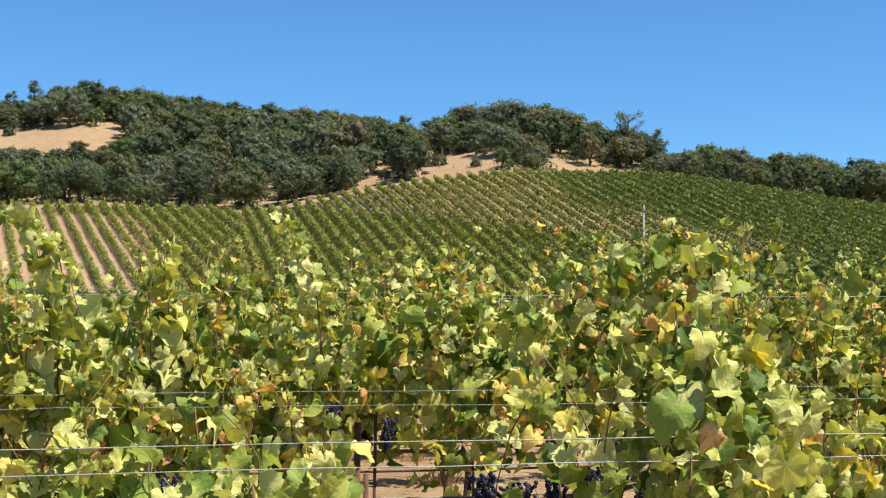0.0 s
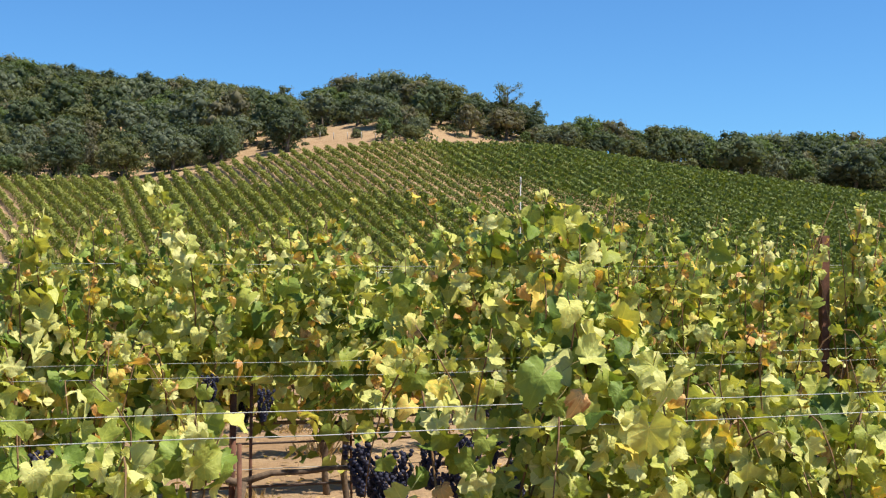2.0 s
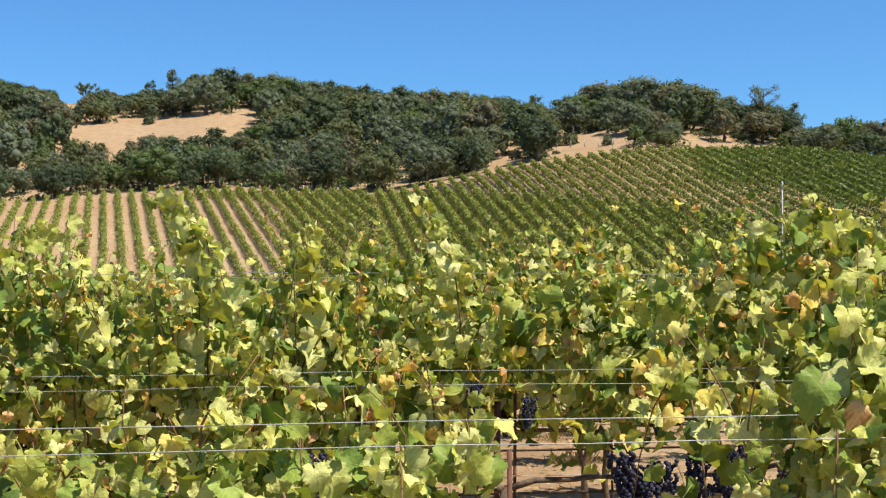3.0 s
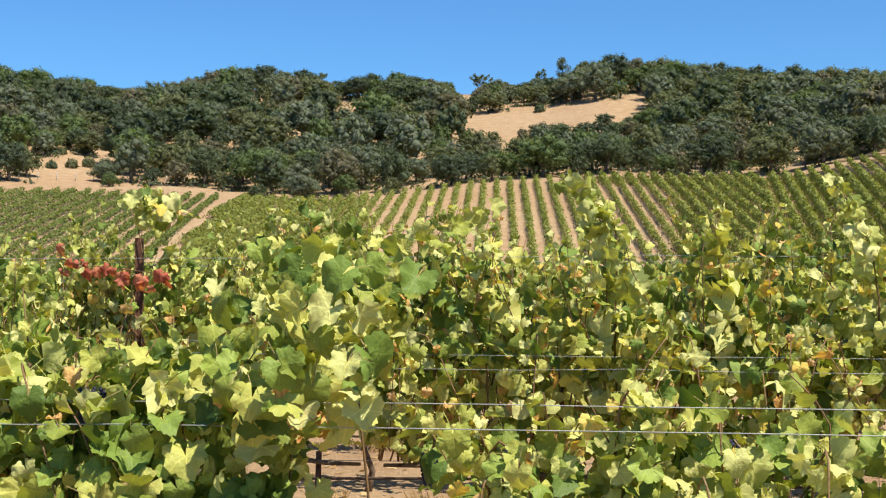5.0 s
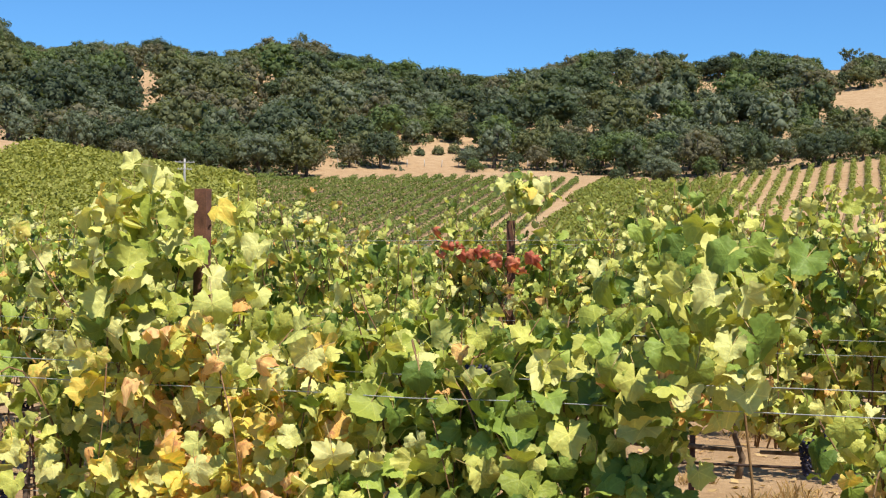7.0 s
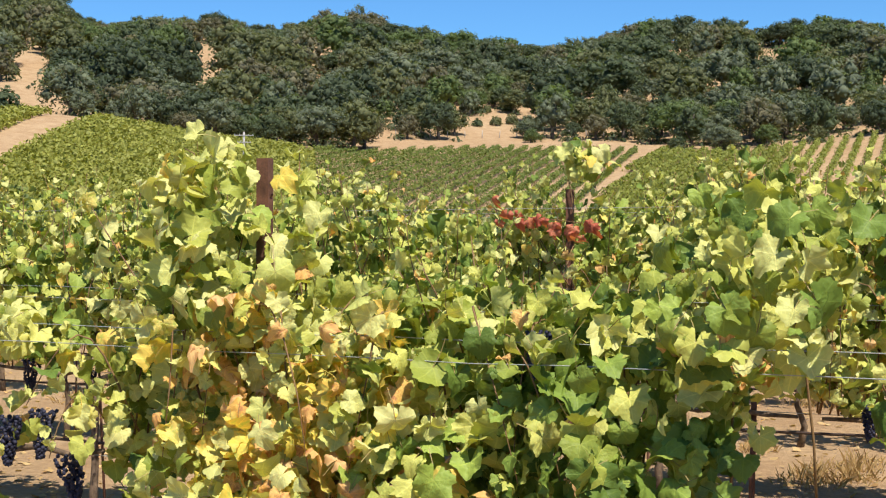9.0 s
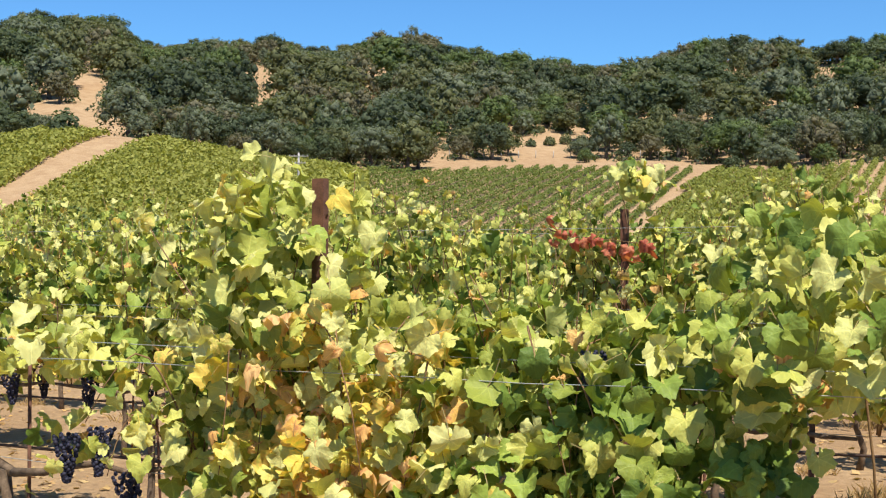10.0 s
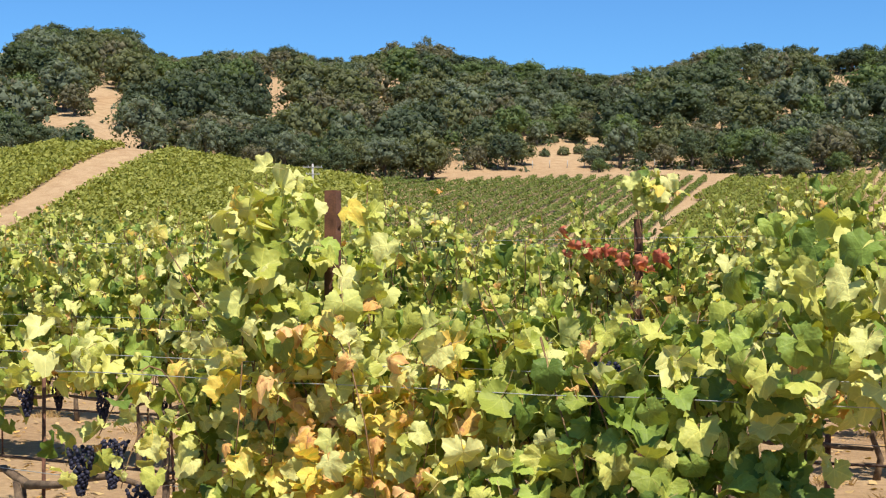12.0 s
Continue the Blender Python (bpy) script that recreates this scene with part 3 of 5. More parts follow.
def joined_woods():
    P, R, S, W, M, trunks, cores = [], [], [], [], [], [], [[] for _ in OAK]
    for x, y, z, h, i, j, spin in far:
        p, t, s, w, limbs, core = OAKS[i]
        c, sn = math.cos(spin), math.sin(spin)
        Q = np.array([[c, -sn, 0], [sn, c, 0], [0, 0, 1.0]])
        thin = np.arange(len(p)) % (2 if h > 4.5 else 4) == 0
        p, t, s, w = p[thin], t[thin], s[thin] * (1.3 if h > 4.5 else 1.8), w[thin]
        P.append(p @ Q.T * h + [x, y, z - 0.1])
        R.append(np.einsum("ij,njk->nik", Q, t))
        S.append(s * h)
        W.append(w)
        M.append(np.full(len(p), j))
        cores[j].append(((np.array(core[0]) @ Q.T * h + [x, y, z - 0.1]).tolist(), core[1]))
        trunks.append(tube([(x, y, z - 0.3), (x, y, z + h * 0.5)], [h * 0.045, h * 0.02], 5))
    wood = new("hillside_woods")
    tagged(wood, "dense oak woods covering the hillside", "woods", kind="stuff")
    me = scatter_mesh("crowns", SPRIG, np.concatenate(P), np.concatenate(R), np.concatenate(S), np.concatenate(W), OAK, np.concatenate(M))
    tagged(part("crowns", me, wood), kind="stuff")
    for j, mass in enumerate(cores):
        tagged(part("inner_crowns", mesh_of("inner_crowns", *joined(mass), OAK[j], True), wood), kind="stuff")
    v, f = joined(trunks)
    tagged(part("trunks", mesh_of("trunks", v, f, BARK), wood), kind="stuff")


joined_woods()


# ---- single shrubs, fence posts, poles on the hill ----
def undergrowth():
    """Low brush that fills the ground under and between the trees."""
    P, N = [], []
    for x, y, z, h, az, r, v_r, s_r in SPOTS:
        if r > s_r - 5:
            continue
        for k in range(3):
            a, d = rng.uniform(0, 6.28), rng.uniform(0.25, 0.6) * h
            bx, by, bh = x + math.cos(a) * d, y + math.sin(a) * d, rng.uniform(0.7, 1.8)
            baz, br = bearing(bx, by)
            bz = float(land(bx, by))
            e0, e1 = math.degrees(math.atan2(bz - EYE, br)), math.degrees(math.atan2(bz + bh - EYE, br))
            if br < v_r + (9 if 25 < az < 38.5 else 4) or open_ground(float(baz), e0, e1):
                continue
            n = 26
            q = rng.normal(0, 1, (n, 3))
            q[:, 2] = np.abs(q[:, 2])
            q /= np.linalg.norm(q, axis=1, keepdims=True)
            P.append(q * [bh * 1.1, bh * 1.1, bh] + [bx, by, bz - 0.1])
            N.append(q + rng.normal(0, 0.35, (n, 3)))
    P, N = np.concatenate(P), np.concatenate(N)
    n = len(P)
    me = scatter_mesh("undergrowth", SPRIG, P, rot_frames(N, rng.uniform(0, 6.28, n)), rng.uniform(0.35, 0.7, n), rng.integers(0, 6, n), OAK, rng.choice(6, n, p=[0.34, 0.3, 0.12, 0.14, 0.05, 0.05]))
    tagged(new("undergrowth", me), "low green brush under the oak trees", "brush", kind="stuff")


undergrowth()


def shrub(az, el, r, h, j):
    x, y = at(az, r)
    c = copy_thing(SHRUB[j], Matrix.Identity(4))
    c.matrix_basis = Matrix.LocRotScale((x, y, float(land(x, y)) - 0.1), Euler((0, 0, az)), (h * 1.1, h * 1.1, h))
    return c


def shrub_proto(seed, mat, label):
    g = np.random.default_rng(seed)
    thing = new("shrub")
    n = 420
    d = g.normal(0, 1, (n, 3))
    d[:, 2] = np.abs(d[:, 2])
    d /= np.linalg.norm(d, axis=1, keepdims=True)
    P = d * [0.55, 0.55, 0.85] * (g.uniform(0.7, 1.05, (n, 1)) + 0.12 * np.sin(8 * d[:, :1]) * np.cos(7 * d[:, 1:2])) + [0, 0, 0.12]
    part("crown", scatter_mesh("crown", TUFT, P, rot_frames(d + g.normal(0, 0.35, (n, 3)), g.uniform(0, 6.28, n)), g.uniform(0.08, 0.17, n), g.integers(0, 6, n), [mat], np.zeros(n, int)), thing)
    v, f = joined([tube([(0, 0, -0.1), (0.02, 0, 0.25), (dx, dy, 0.6)], [0.05, 0.04, 0.015], 5) for dx, dy in ((0.2, 0.1), (-0.22, 0.05), (0.02, -0.2))])
    part("stem", mesh_of("stem", v, f, BARK), thing)
    return tagged(thing, label, "shrub", group="shrubs")


def hill_r(az, el):
    """Range at which the slope of the hill is met on a bearing at an elevation."""
    for r in np.arange(150, 420, 1.0):
        x, y = at(az, r)
        if math.degrees(math.atan2(float(land(x, y)) - EYE, r)) >= el:
            return float(r)
    return 300.0


SHRUB = [shrub_proto(61, OAK[0], "round dark green shrub on the dry slope"), shrub_proto(62, OAK[3], "olive green shrub on the dry slope"), shrub_proto(63, OAK[5], "brownish dry shrub on the dry slope")]
SHRUB_SPOTS = [(53.3, 5.0, 3.6, 0), (34.3, 4.75, 2.0, 1), (33.4, 4.7, 1.8, 0), (32.6, 4.75, 2.1, 1), (31.9, 4.8, 2.3, 1), (34.0, 5.2, 2.2, 2), (33.0, 5.3, 1.8, 1), (32.2, 5.4, 2.4, 0), (31.2, 5.5, 2.0, 1),
               (-7.2, 6.45, 2.0, 1), (-5.6, 6.5, 2.6, 1), (-5.0, 6.45, 2.2, 2), (-9.0, 6.6, 3.2, 0), (-9.9, 6.6, 3.0, 0), (-3.2, 5.9, 2.2, 2), (0.6, 5.1, 2.6, 2), (12.6, 7.35, 2.4, 0),
               (11.0, 7.9, 1.8, 1), (54.6, 6.3, 3.0, 0), (55.3, 5.7, 3.2, 0), (53.0, 6.6, 2.4, 1), (54.3, 7.3, 3.4, 0), (45.5, 7.9, 2.6, 2), (18.0, 4.9, 2.0, 1)]
first = [True, True, True]
for az, el, h, j in SHRUB_SPOTS:
    r = hill_r(az, el)
    x, y = at(az, r)
    if first[j]:
        first[j] = False
        SHRUB[j].matrix_basis = Matrix.LocRotScale((x, y, float(land(x, y)) - 0.1), None, (h * 1.1, h * 1.1, h))
    else:
        shrub(az, el, r, h, j)

FENCE_POST = mesh_of("fence_post", *tube([(0, 0, -0.3), (0.01, 0, 0.7), (0, 0.01, 1.45)], [0.075, 0.07, 0.065], 7), POLE_WOOD, True)
for az, el in [(a, 4.15) for a in np.arange(27.2, 38.2, 0.75)] + [(a, 6.35) for a in np.arange(-8.6, -4.4, 0.6)]:
    x, y = at(float(az), hill_r(float(az), el) + 2)
    ob = new("fence_post", FENCE_POST)
    ob.matrix_basis = pose(x, y, float(land(x, y)), rng.normal(0, 2), rng.normal(0, 2), 0)
    tagged(ob, "weathered wooden fence post on the dry bank", "fence post", group="fence posts")


def utility_pole(az, r, top_el):
    x, y = at(az, r)
    z = float(land(x, y))
    h = EYE + r * math.tan(radians(top_el)) - z
    thing = tagged(new("utility_pole"), "weathered wooden power pole with two crossarms on the knoll", "utility pole")
    thing.matrix_basis = pose(x, y, z, 0, 0, az - AZ0)
    part("shaft", mesh_of("shaft", *tube([(0, 0, -0.5), (0, 0, h * 0.5), (0, 0, h)], [0.19, 0.16, 0.12], 10), POLE_WOOD, True), thing)
    for dz, w in ((0.45, 1.25), (1.35, 0.9)):
        v, f = tube([(-w, -0.14, h - dz), (0, -0.14, h - dz), (w, -0.14, h - dz)], [0.065] * 3, 4)
        arm = part("crossarm", mesh_of("crossarm", v, f, POLE_WOOD), thing)
        for dx in (-w + 0.1, -w * 0.45, w * 0.45, w - 0.1):
            part("insulator", mesh_of("insulator", *tube([(dx, -0.14, h - dz), (dx, -0.14, h - dz + 0.12), (dx, -0.14, h - dz + 0.2)], [0.03, 0.05, 0.025], 6), WIRE, True), arm)


utility_pole(43.5, 172, 4.44)


def sparse_tree(az, r, top_el, wide, seed):
    """A thin-leaved tree whose limbs show against the sky."""
    g = np.random.default_rng(seed)
    x, y = at(az, r)
    z = float(land(x, y))
    h = EYE + r * math.tan(radians(top_el)) - z
    tree = tagged(new("thin_leaved_tree"), "thin-leaved grey tree with bare limbs on the ridge", "tree", group="thin-leaved trees")
    tree.matrix_basis = pose(x, y, z - 0.1)
    limbs = [tube([(0, 0, -0.3), (0.1, 0, h * 0.3), (-0.1, 0.1, h * 0.6), (0.05, 0, h * 0.95)], [h * 0.03, h * 0.024, h * 0.016, h * 0.005], 6)]
    P = []
    for k in range(13):
        a, z0, ln = g.uniform(0, 6.28), g.uniform(0.25, 0.8) * h, g.uniform(0.2, 0.38) * h * wide
        e = (math.cos(a) * ln, math.sin(a) * ln, min(z0 + ln * g.uniform(0.4, 1.0), h))
        limbs.append(tube([(0, 0, z0), (e[0] * 0.5, e[1] * 0.5, (z0 + e[2]) / 2 + 0.1), e], [h * 0.012, h * 0.008, h * 0.003], 5))
        for q in range(5):
            c = np.array([0, 0, z0]) + (np.array(e) - [0, 0, z0]) * g.uniform(0.45, 1.05)
            P.append(c + g.normal(0, 0.04 * h, (26, 3)))
    P.append(np.array([0, 0, h * 0.9]) + g.normal(0, 0.045 * h, (60, 3)))
    P = np.concatenate(P)
    n = len(P)
    part("trunk", mesh_of("trunk", *joined(limbs), BARK, True), tree)
    part("crown", scatter_mesh("crown", TUFT, P, rot_frames(g.normal(0, 1, (n, 3)) + [0, 0, 0.5], g.uniform(0, 6.28, n)), g.uniform(0.14, 0.3, n), g.integers(0, 6, n), [OAK[2]], np.zeros(n, int)), tree)


for q in ((-13.8, 296, 8.75, 1.0, 1), (-14.9, 300, 7.9, 1.1, 2), (11.6, 372, 9.75, 0.55, 3), (12.6, 374, 9.15, 0.8, 4), (15.2, 374, 8.95, 1.7, 5), (22.3, 382, 8.95, 1.3, 6), (29.2, 388, 8.5, 1.0, 7), (38.6, 384, 9.9, 1.0, 8), (-4.1, 330, 8.7, 0.7, 9)):
    sparse_tree(*q)


# ---- grapevine leaves ----
def leaf_shape(g, step, curl=1.0):
    """A shallow-lobed, toothed grape leaf about 1 across, stalk sinus at the origin, cupped, folded and wavy."""
    lobes = [(0, g.uniform(0.58, 0.66)), (58, g.uniform(0.54, 0.6)), (-58, g.uniform(0.54, 0.6)), (116, g.uniform(0.48, 0.55)), (-116, g.uniform(0.48, 0.55)), (158, 0.42), (-158, 0.42)]
    deep = g.uniform(0.1, 0.24)
    ring = []
    count = int(round(332 / step / 3)) * 3
    for k in range(count + 1):
        a = -166 + 332 * k / count
        r = max(q * (1 - deep * ((a - c) / 29.0) ** 2) for c, q in lobes)
        r *= (1.035 if k % 2 else 0.965) if step < 15 else 1.0
        a, r = radians(a + g.uniform(-1.5, 1.5)), r * g.uniform(0.96, 1.04)
        ring.append((math.sin(a) * r * 1.06, math.cos(a) * r))
    cup, fold, droop, wave = g.uniform(-0.6, 1.5), g.uniform(0.1, 1.5), g.uniform(0.0, 1.7), g.uniform(0.05, 0.2)
    if curl > 1:
        cup, fold, droop, wave = g.uniform(0.9, 2.2), g.uniform(0.6, 1.6), g.uniform(0.4, 1.9), g.uniform(0.15, 0.32)
    turn, ph = g.normal(0, 0.5), g.uniform(0, 6)

    def lift(x, y):
        rr = math.hypot(x, y)
        return fold * abs(x) * 0.6 - cup * rr * rr - droop * max(y, 0) ** 2 + wave * math.sin(6 * math.atan2(x, y) + ph) * rr + turn * x * y

    V = [(0, 0, 0)]
    if step < 15:
        V += [(x * 0.55, y * 0.55, lift(x * 0.55, y * 0.55)) for x, y in ring[::3]]
        n = len(V) - 1
        V += [(x, y, lift(x, y)) for x, y in ring]
        Fc = [(0, 1 + k + 1, 1 + k) for k in range(n - 1)]
        for k in range(n - 1):
            o = 1 + n + 3 * k
            Fc += [(1 + k, o + 1, o), (1 + k, 1 + k + 1, o + 2, o + 1), (1 + k + 1, o + 3, o + 2)]
    else:
        V += [(x, y, lift(x, y)) for x, y in ring]
        Fc = [(0, 2 + k, 1 + k) for k in range(len(ring) - 1)]
    Fc = [tuple(reversed(q)) for q in Fc]
    if step < 15:
        o, bend = len(V), g.uniform(-0.3, 0.3)
        V += [(-0.014, 0.02, 0.0), (0.014, 0.02, 0.0), (bend * 0.4 - 0.012, -0.4, -0.12), (bend * 0.4 + 0.012, -0.4, -0.12), (bend - 0.012, -0.75, -0.36), (bend + 0.012, -0.75, -0.36)]
        Fc += [(o, o + 1, o + 3, o + 2), (o + 2, o + 3, o + 5, o + 4)]
    return V, Fc


lg = np.random.default_rng(5)
LEAF_FINE = [leaf_shape(lg, 9) for _ in range(10)]
LEAF_CURL = [leaf_shape(lg, 9, 2.0) for _ in range(10)]
LEAF_PLAIN = [leaf_shape(lg, 27) for _ in range(8)]
LEAF_MATS = [LEAF_GREEN, LEAF_DEEP, LEAF_PALE, LEAF_YELLOW, LEAF_DRY, LEAF_RED]
LEAF_MESH = {}


def leaf_mesh(k, m):
    if (k, m) not in LEAF_MESH:
        v, f = (LEAF_CURL if m >= 4 else LEAF_FINE)[k]
        LEAF_MESH[k, m] = mesh_of("leaf", v, f, [LEAF_MATS[m], PETIOLE], True, [0] * (len(f) - 2) + [1, 1], True)
    return LEAF_MESH[k, m]


def bump_at(x, c, w, h):
    return h * np.exp(-((x - c) / w) ** 2)


def canopy_top(row, x):
    """Height of the foliage above ground along a row."""
    x = np.asarray(x, float)
    if row == 1:
        z = 1.27 + 0.06 * np.sin(3.1 * x) + 0.05 * np.sin(7.3 * x + 1)
        z = z + bump_at(x, -2.56, 0.27, 0.5) + bump_at(x, -0.86, 0.26, 0.48) + bump_at(x, -1.55, 0.5, 0.14) + bump_at(x, 1.75, 0.2, 0.42)
        return z
    ph = row * 1.7
    z = (1.66 if row > 3 else (1.75, 1.8)[row - 2]) + 0.09 * np.sin(2.1 * x + ph) + 0.07 * np.sin(5.2 * x + 2 * ph) + 0.05 * np.sin(11 * x + ph)
    if row == 2:
        z = z - 0.08 + bump_at(x, 2.55, 0.5, 0.22) + bump_at(x, 4.6, 0.6, 0.25) - bump_at(x, -2.1, 0.5, 0.42)
    return z + 0.01 * (row - 2)


def canopy_foot(row, x):
    """Height below which the shoots carry no leaves."""
    ph = row * 2.3
    z = (0.62 if row == 1 else 0.68) + 0.13 * np.sin(1.9 * x + ph) + 0.1 * np.sin(4.7 * x + 2 * ph)
    if row == 1:
        z = z + bump_at(x, -0.72, 0.3, 0.5) + 0.5 / (1 + np.exp((x + 3.05) * 14)) + bump_at(x, 1.08, 0.4, 0.75)
    if row == 2:
        z = z + bump_at(x, 1.25, 0.35, 0.35) + bump_at(x, 2.0, 0.45, 0.3) + bump_at(x, -1.25, 0.45, 0.3) + bump_at(x, -5.2, 1.0, 0.12)
    return z


def fullness(row, x):
    """How thickly the shoots stand along a row."""
    if row > 1:
        return 1.0
    return float(0.44 + bump_at(x, -2.5, 0.42, 0.6) + bump_at(x, -1.2, 0.75, 0.6) + bump_at(x, 1.78, 0.25, 0.6) + bump_at(x, 3.3, 1.0, 0.25) - bump_at(x, 1.08, 0.42, 0.6) - bump_at(x, -0.72, 0.26, 0.5) + bump_at(x, 0.1, 0.4, 0.25) - 0.22 / (1 + np.exp((x + 3.05) * 14)))


def shoots(g, row, x0, x1, n):
    """Paths of n leafy shoots rising from the cordon; some lean out and hang over."""
    out = []
    for k in range(n):
        x = g.uniform(x0, x1)
        while g.random() > fullness(row, x):
            x = g.uniform(x0, x1)
        top = float(canopy_top(row, x)) + (g.normal(0, 0.07) if row == 1 else g.normal(0, 0.06) + (g.exponential(0.05) if row < 4 else 0))
        top = min(top, 1.8 if row == 1 and x > -1.8 else 2.0)
        droop = g.random() < (0.42 if row == 1 else 0.3)
        side = -1 if g.random() < 0.62 else 1
        rise = max(top - 0.8, 0.25)
        reach = side * (g.uniform(0.2, 0.42) if droop else g.uniform(0.0, 0.22))
        lx = g.normal(0, 0.3) * rise
        wob = g.normal(0, 0.07)
        pts = []
        for i in range(9):
            t = i / 8
            if droop:
                z = 0.8 + min(rise, 0.65) * math.sin(t * 2.5) * 1.0 - 0.3 * t * t
            else:
                z = 0.8 + rise * t
            pts.append((x + lx * t + wob * math.sin(4 * t + k) * t, reach * t ** (0.8 if droop else 1.2) + 0.025 * math.sin(4 * t + 2 * k), z))
        pts = np.array(pts)
        if droop:
            low = np.nonzero((pts[:, 2] < canopy_foot(row, pts[:, 0])) & (np.arange(9) > 4))[0]
            if len(low):
                last = max(low[0], 5)
                pts = np.stack([np.interp(np.linspace(0, last, 9), np.arange(9), pts[:, i]) for i in range(3)], -1)
        out.append(pts)
    return out


def leaves_on(g, path, gap=0.052, start=0.05, mean=0.112):
    """Leaf places and facings along one shoot."""
    seg = np.linalg.norm(np.diff(path, axis=0), axis=1)
    total = seg.sum()
    t = np.arange(start, total, gap)
    t = t + g.normal(0, 0.012, len(t))
    cum = np.concatenate([[0], np.cumsum(seg)])
    p = np.stack([np.interp(t, cum, path[:, k]) for k in range(3)], -1)
    n = len(t)
    ang = g.uniform(0, 6.28, n)
    arm = g.uniform(0.05, 0.13, n) * (1 - 0.72 * t / total)
    out = np.stack([np.cos(ang), np.sin(ang) * 1.1 - 0.25, np.zeros(n)], -1)
    p = p + out * arm[:, None] + np.array([0, 0, 1.0]) * g.uniform(-0.04, 0.03, (n, 1))
    nrm = out * g.uniform(0.2, 1.1, (n, 1)) + np.array([[0.1, -0.2, 0.22]]) + g.normal(0, 0.64, (n, 3))
    size = np.clip(g.normal(mean, mean * 0.2, n), 0.05, 0.155) * (1 - 0.45 * (t / total) ** 3)
    return p, nrm, size, t / total


def hang(nrm, g, n):
    """Turns that let the leaf tip point down its own slope, with some scatter."""
    nrm = nrm / np.linalg.norm(nrm, axis=1, keepdims=True)
    down = np.array([[0, 0, -1.0]]) + g.normal(0, 0.55, (n, 3))
    y = down - nrm * (down * nrm).sum(1, keepdims=True)
    y /= np.linalg.norm(y, axis=1, keepdims=True)
    x = np.cross(y, nrm)
    return np.stack([x, y, nrm], -1)


def leaf_kind(g, n, x, z, row, u):
    p = g.random(n)
    sere = 0.4 + 0.75 / (1 + np.exp(-(x + 1.2) * 2.0)) if row > 1 else 0.28
    k = np.where(p < 0.40, 0, np.where(p < 0.51, 1, np.where(p < 1 - 0.18 * sere, 2, np.where(p < 1 - 0.085 * sere, 3, 4))))
    k = np.where((u < 0.35) & (g.random(n) < 0.09 * sere), 4, k)
    if row == 1:
        ill = np.exp(-((x + 2.16) / 0.4) ** 2) * np.clip((1.55 - z) * 2.4, 0.08, 0.96)
        k = np.where(g.random(n) < ill, g.choice([3, 2, 4], n, p=[0.44, 0.28, 0.28]), k)
        deep = np.clip(1.3 * (x + 1.9), 0, 1) * np.exp(-((x + 1.2) / 0.75) ** 2)
        k = np.where(g.random(n) < deep * np.clip((1.4 - z) * 2.2, 0.3, 0.85), 1, k)
        k = np.where((k == 3) & (deep > 0.4), 0, k)
        k = np.where(((k == 2) | (k == 3)) & (g.random(n) < deep * 0.75), 0, k)
    if row in (2, 3):
        k = np.where(((k == 2) | (k == 0)) & (x > 1.6 * row - 1.6) & (g.random(n) < 0.15), 1, k)
    if row == 2:
        ill = 0.42 * np.exp(-((x - 1.95) / 0.5) ** 2 - ((z - 1.0) / 0.4) ** 2)
        k = np.where(g.random(n) < ill, g.choice([3, 2, 4], n, p=[0.45, 0.3, 0.25]), k)
    return k


ROW_Y = [3.5 + 2.0 * k for k in range(10)]
VINE_GAP = 1.5


def grape_bunch_mesh(seed):
    """A tight hanging bunch of round berries, tapering to the tip, with a short stalk."""
    g = np.random.default_rng(seed)
    ico = bmesh.new()
    bmesh.ops.create_icosphere(ico, subdivisions=1, radius=1.0)
    v = [tuple(q.co) for q in ico.verts]
    f = [tuple(q.index for q in p.verts) for p in ico.faces]
    ico.free()
    n = 130
    t = (np.arange(n) + g.uniform(0, 1, n)) / n
    a = 2.4 * np.arange(n) + g.normal(0, 0.25, n)
    rad = 0.042 * (1 - t ** 1.4 * 0.8) * np.where(np.arange(n) % 4 == 0, 0.45, g.uniform(0.85, 1.05, n)) * (1 + 0.3 * np.sin(a + seed) * (t < 0.4))
    P = np.stack([np.cos(a) * rad, np.sin(a) * rad, -0.02 - t * 0.16], -1)
    R = np.repeat(np.eye(3)[None], n, 0)
    return scatter_mesh("grape_bunch", [(v, f)], P, R, g.uniform(0.0075, 0.0092, n), np.zeros(n, int), [BERRY], np.zeros(n, int), True)


CLUSTERS = [grape_bunch_mesh(s) for s in (21, 22, 23)]


def bunch_part(k, vine, m):
    part("grape_bunch", CLUSTERS[int(k)], vine, m, "tight bunch of blue-black grapes")


def vine_wood(g):
    pts = [(0, 0, -0.06)]
    for k in range(1, 6):
        pts.append((g.normal(0, 0.018), g.normal(0, 0.018), 0.15 * k))
    tr = tube(pts, [0.03, 0.024, 0.02, 0.02, 0.021, 0.024], 7)
    arms = []
    for s in (-1, 1):
        q = [(0, 0, 0.74)] + [(s * 0.14 * k, g.normal(0, 0.012), 0.78 + g.normal(0, 0.015)) for k in range(1, 6)]
        arms.append(tube(q, [0.019, 0.015, 0.013, 0.012, 0.011, 0.008], 6))
    return tr, arms


def cane_tube(path):
    return tube([tuple(p) for p in path], [0.0042, 0.004, 0.0038, 0.0035, 0.0032, 0.0029, 0.0026, 0.0022, 0.0015], 5)


def plan_x(az, y):
    return -math.tan(radians(az - AZ0)) * y


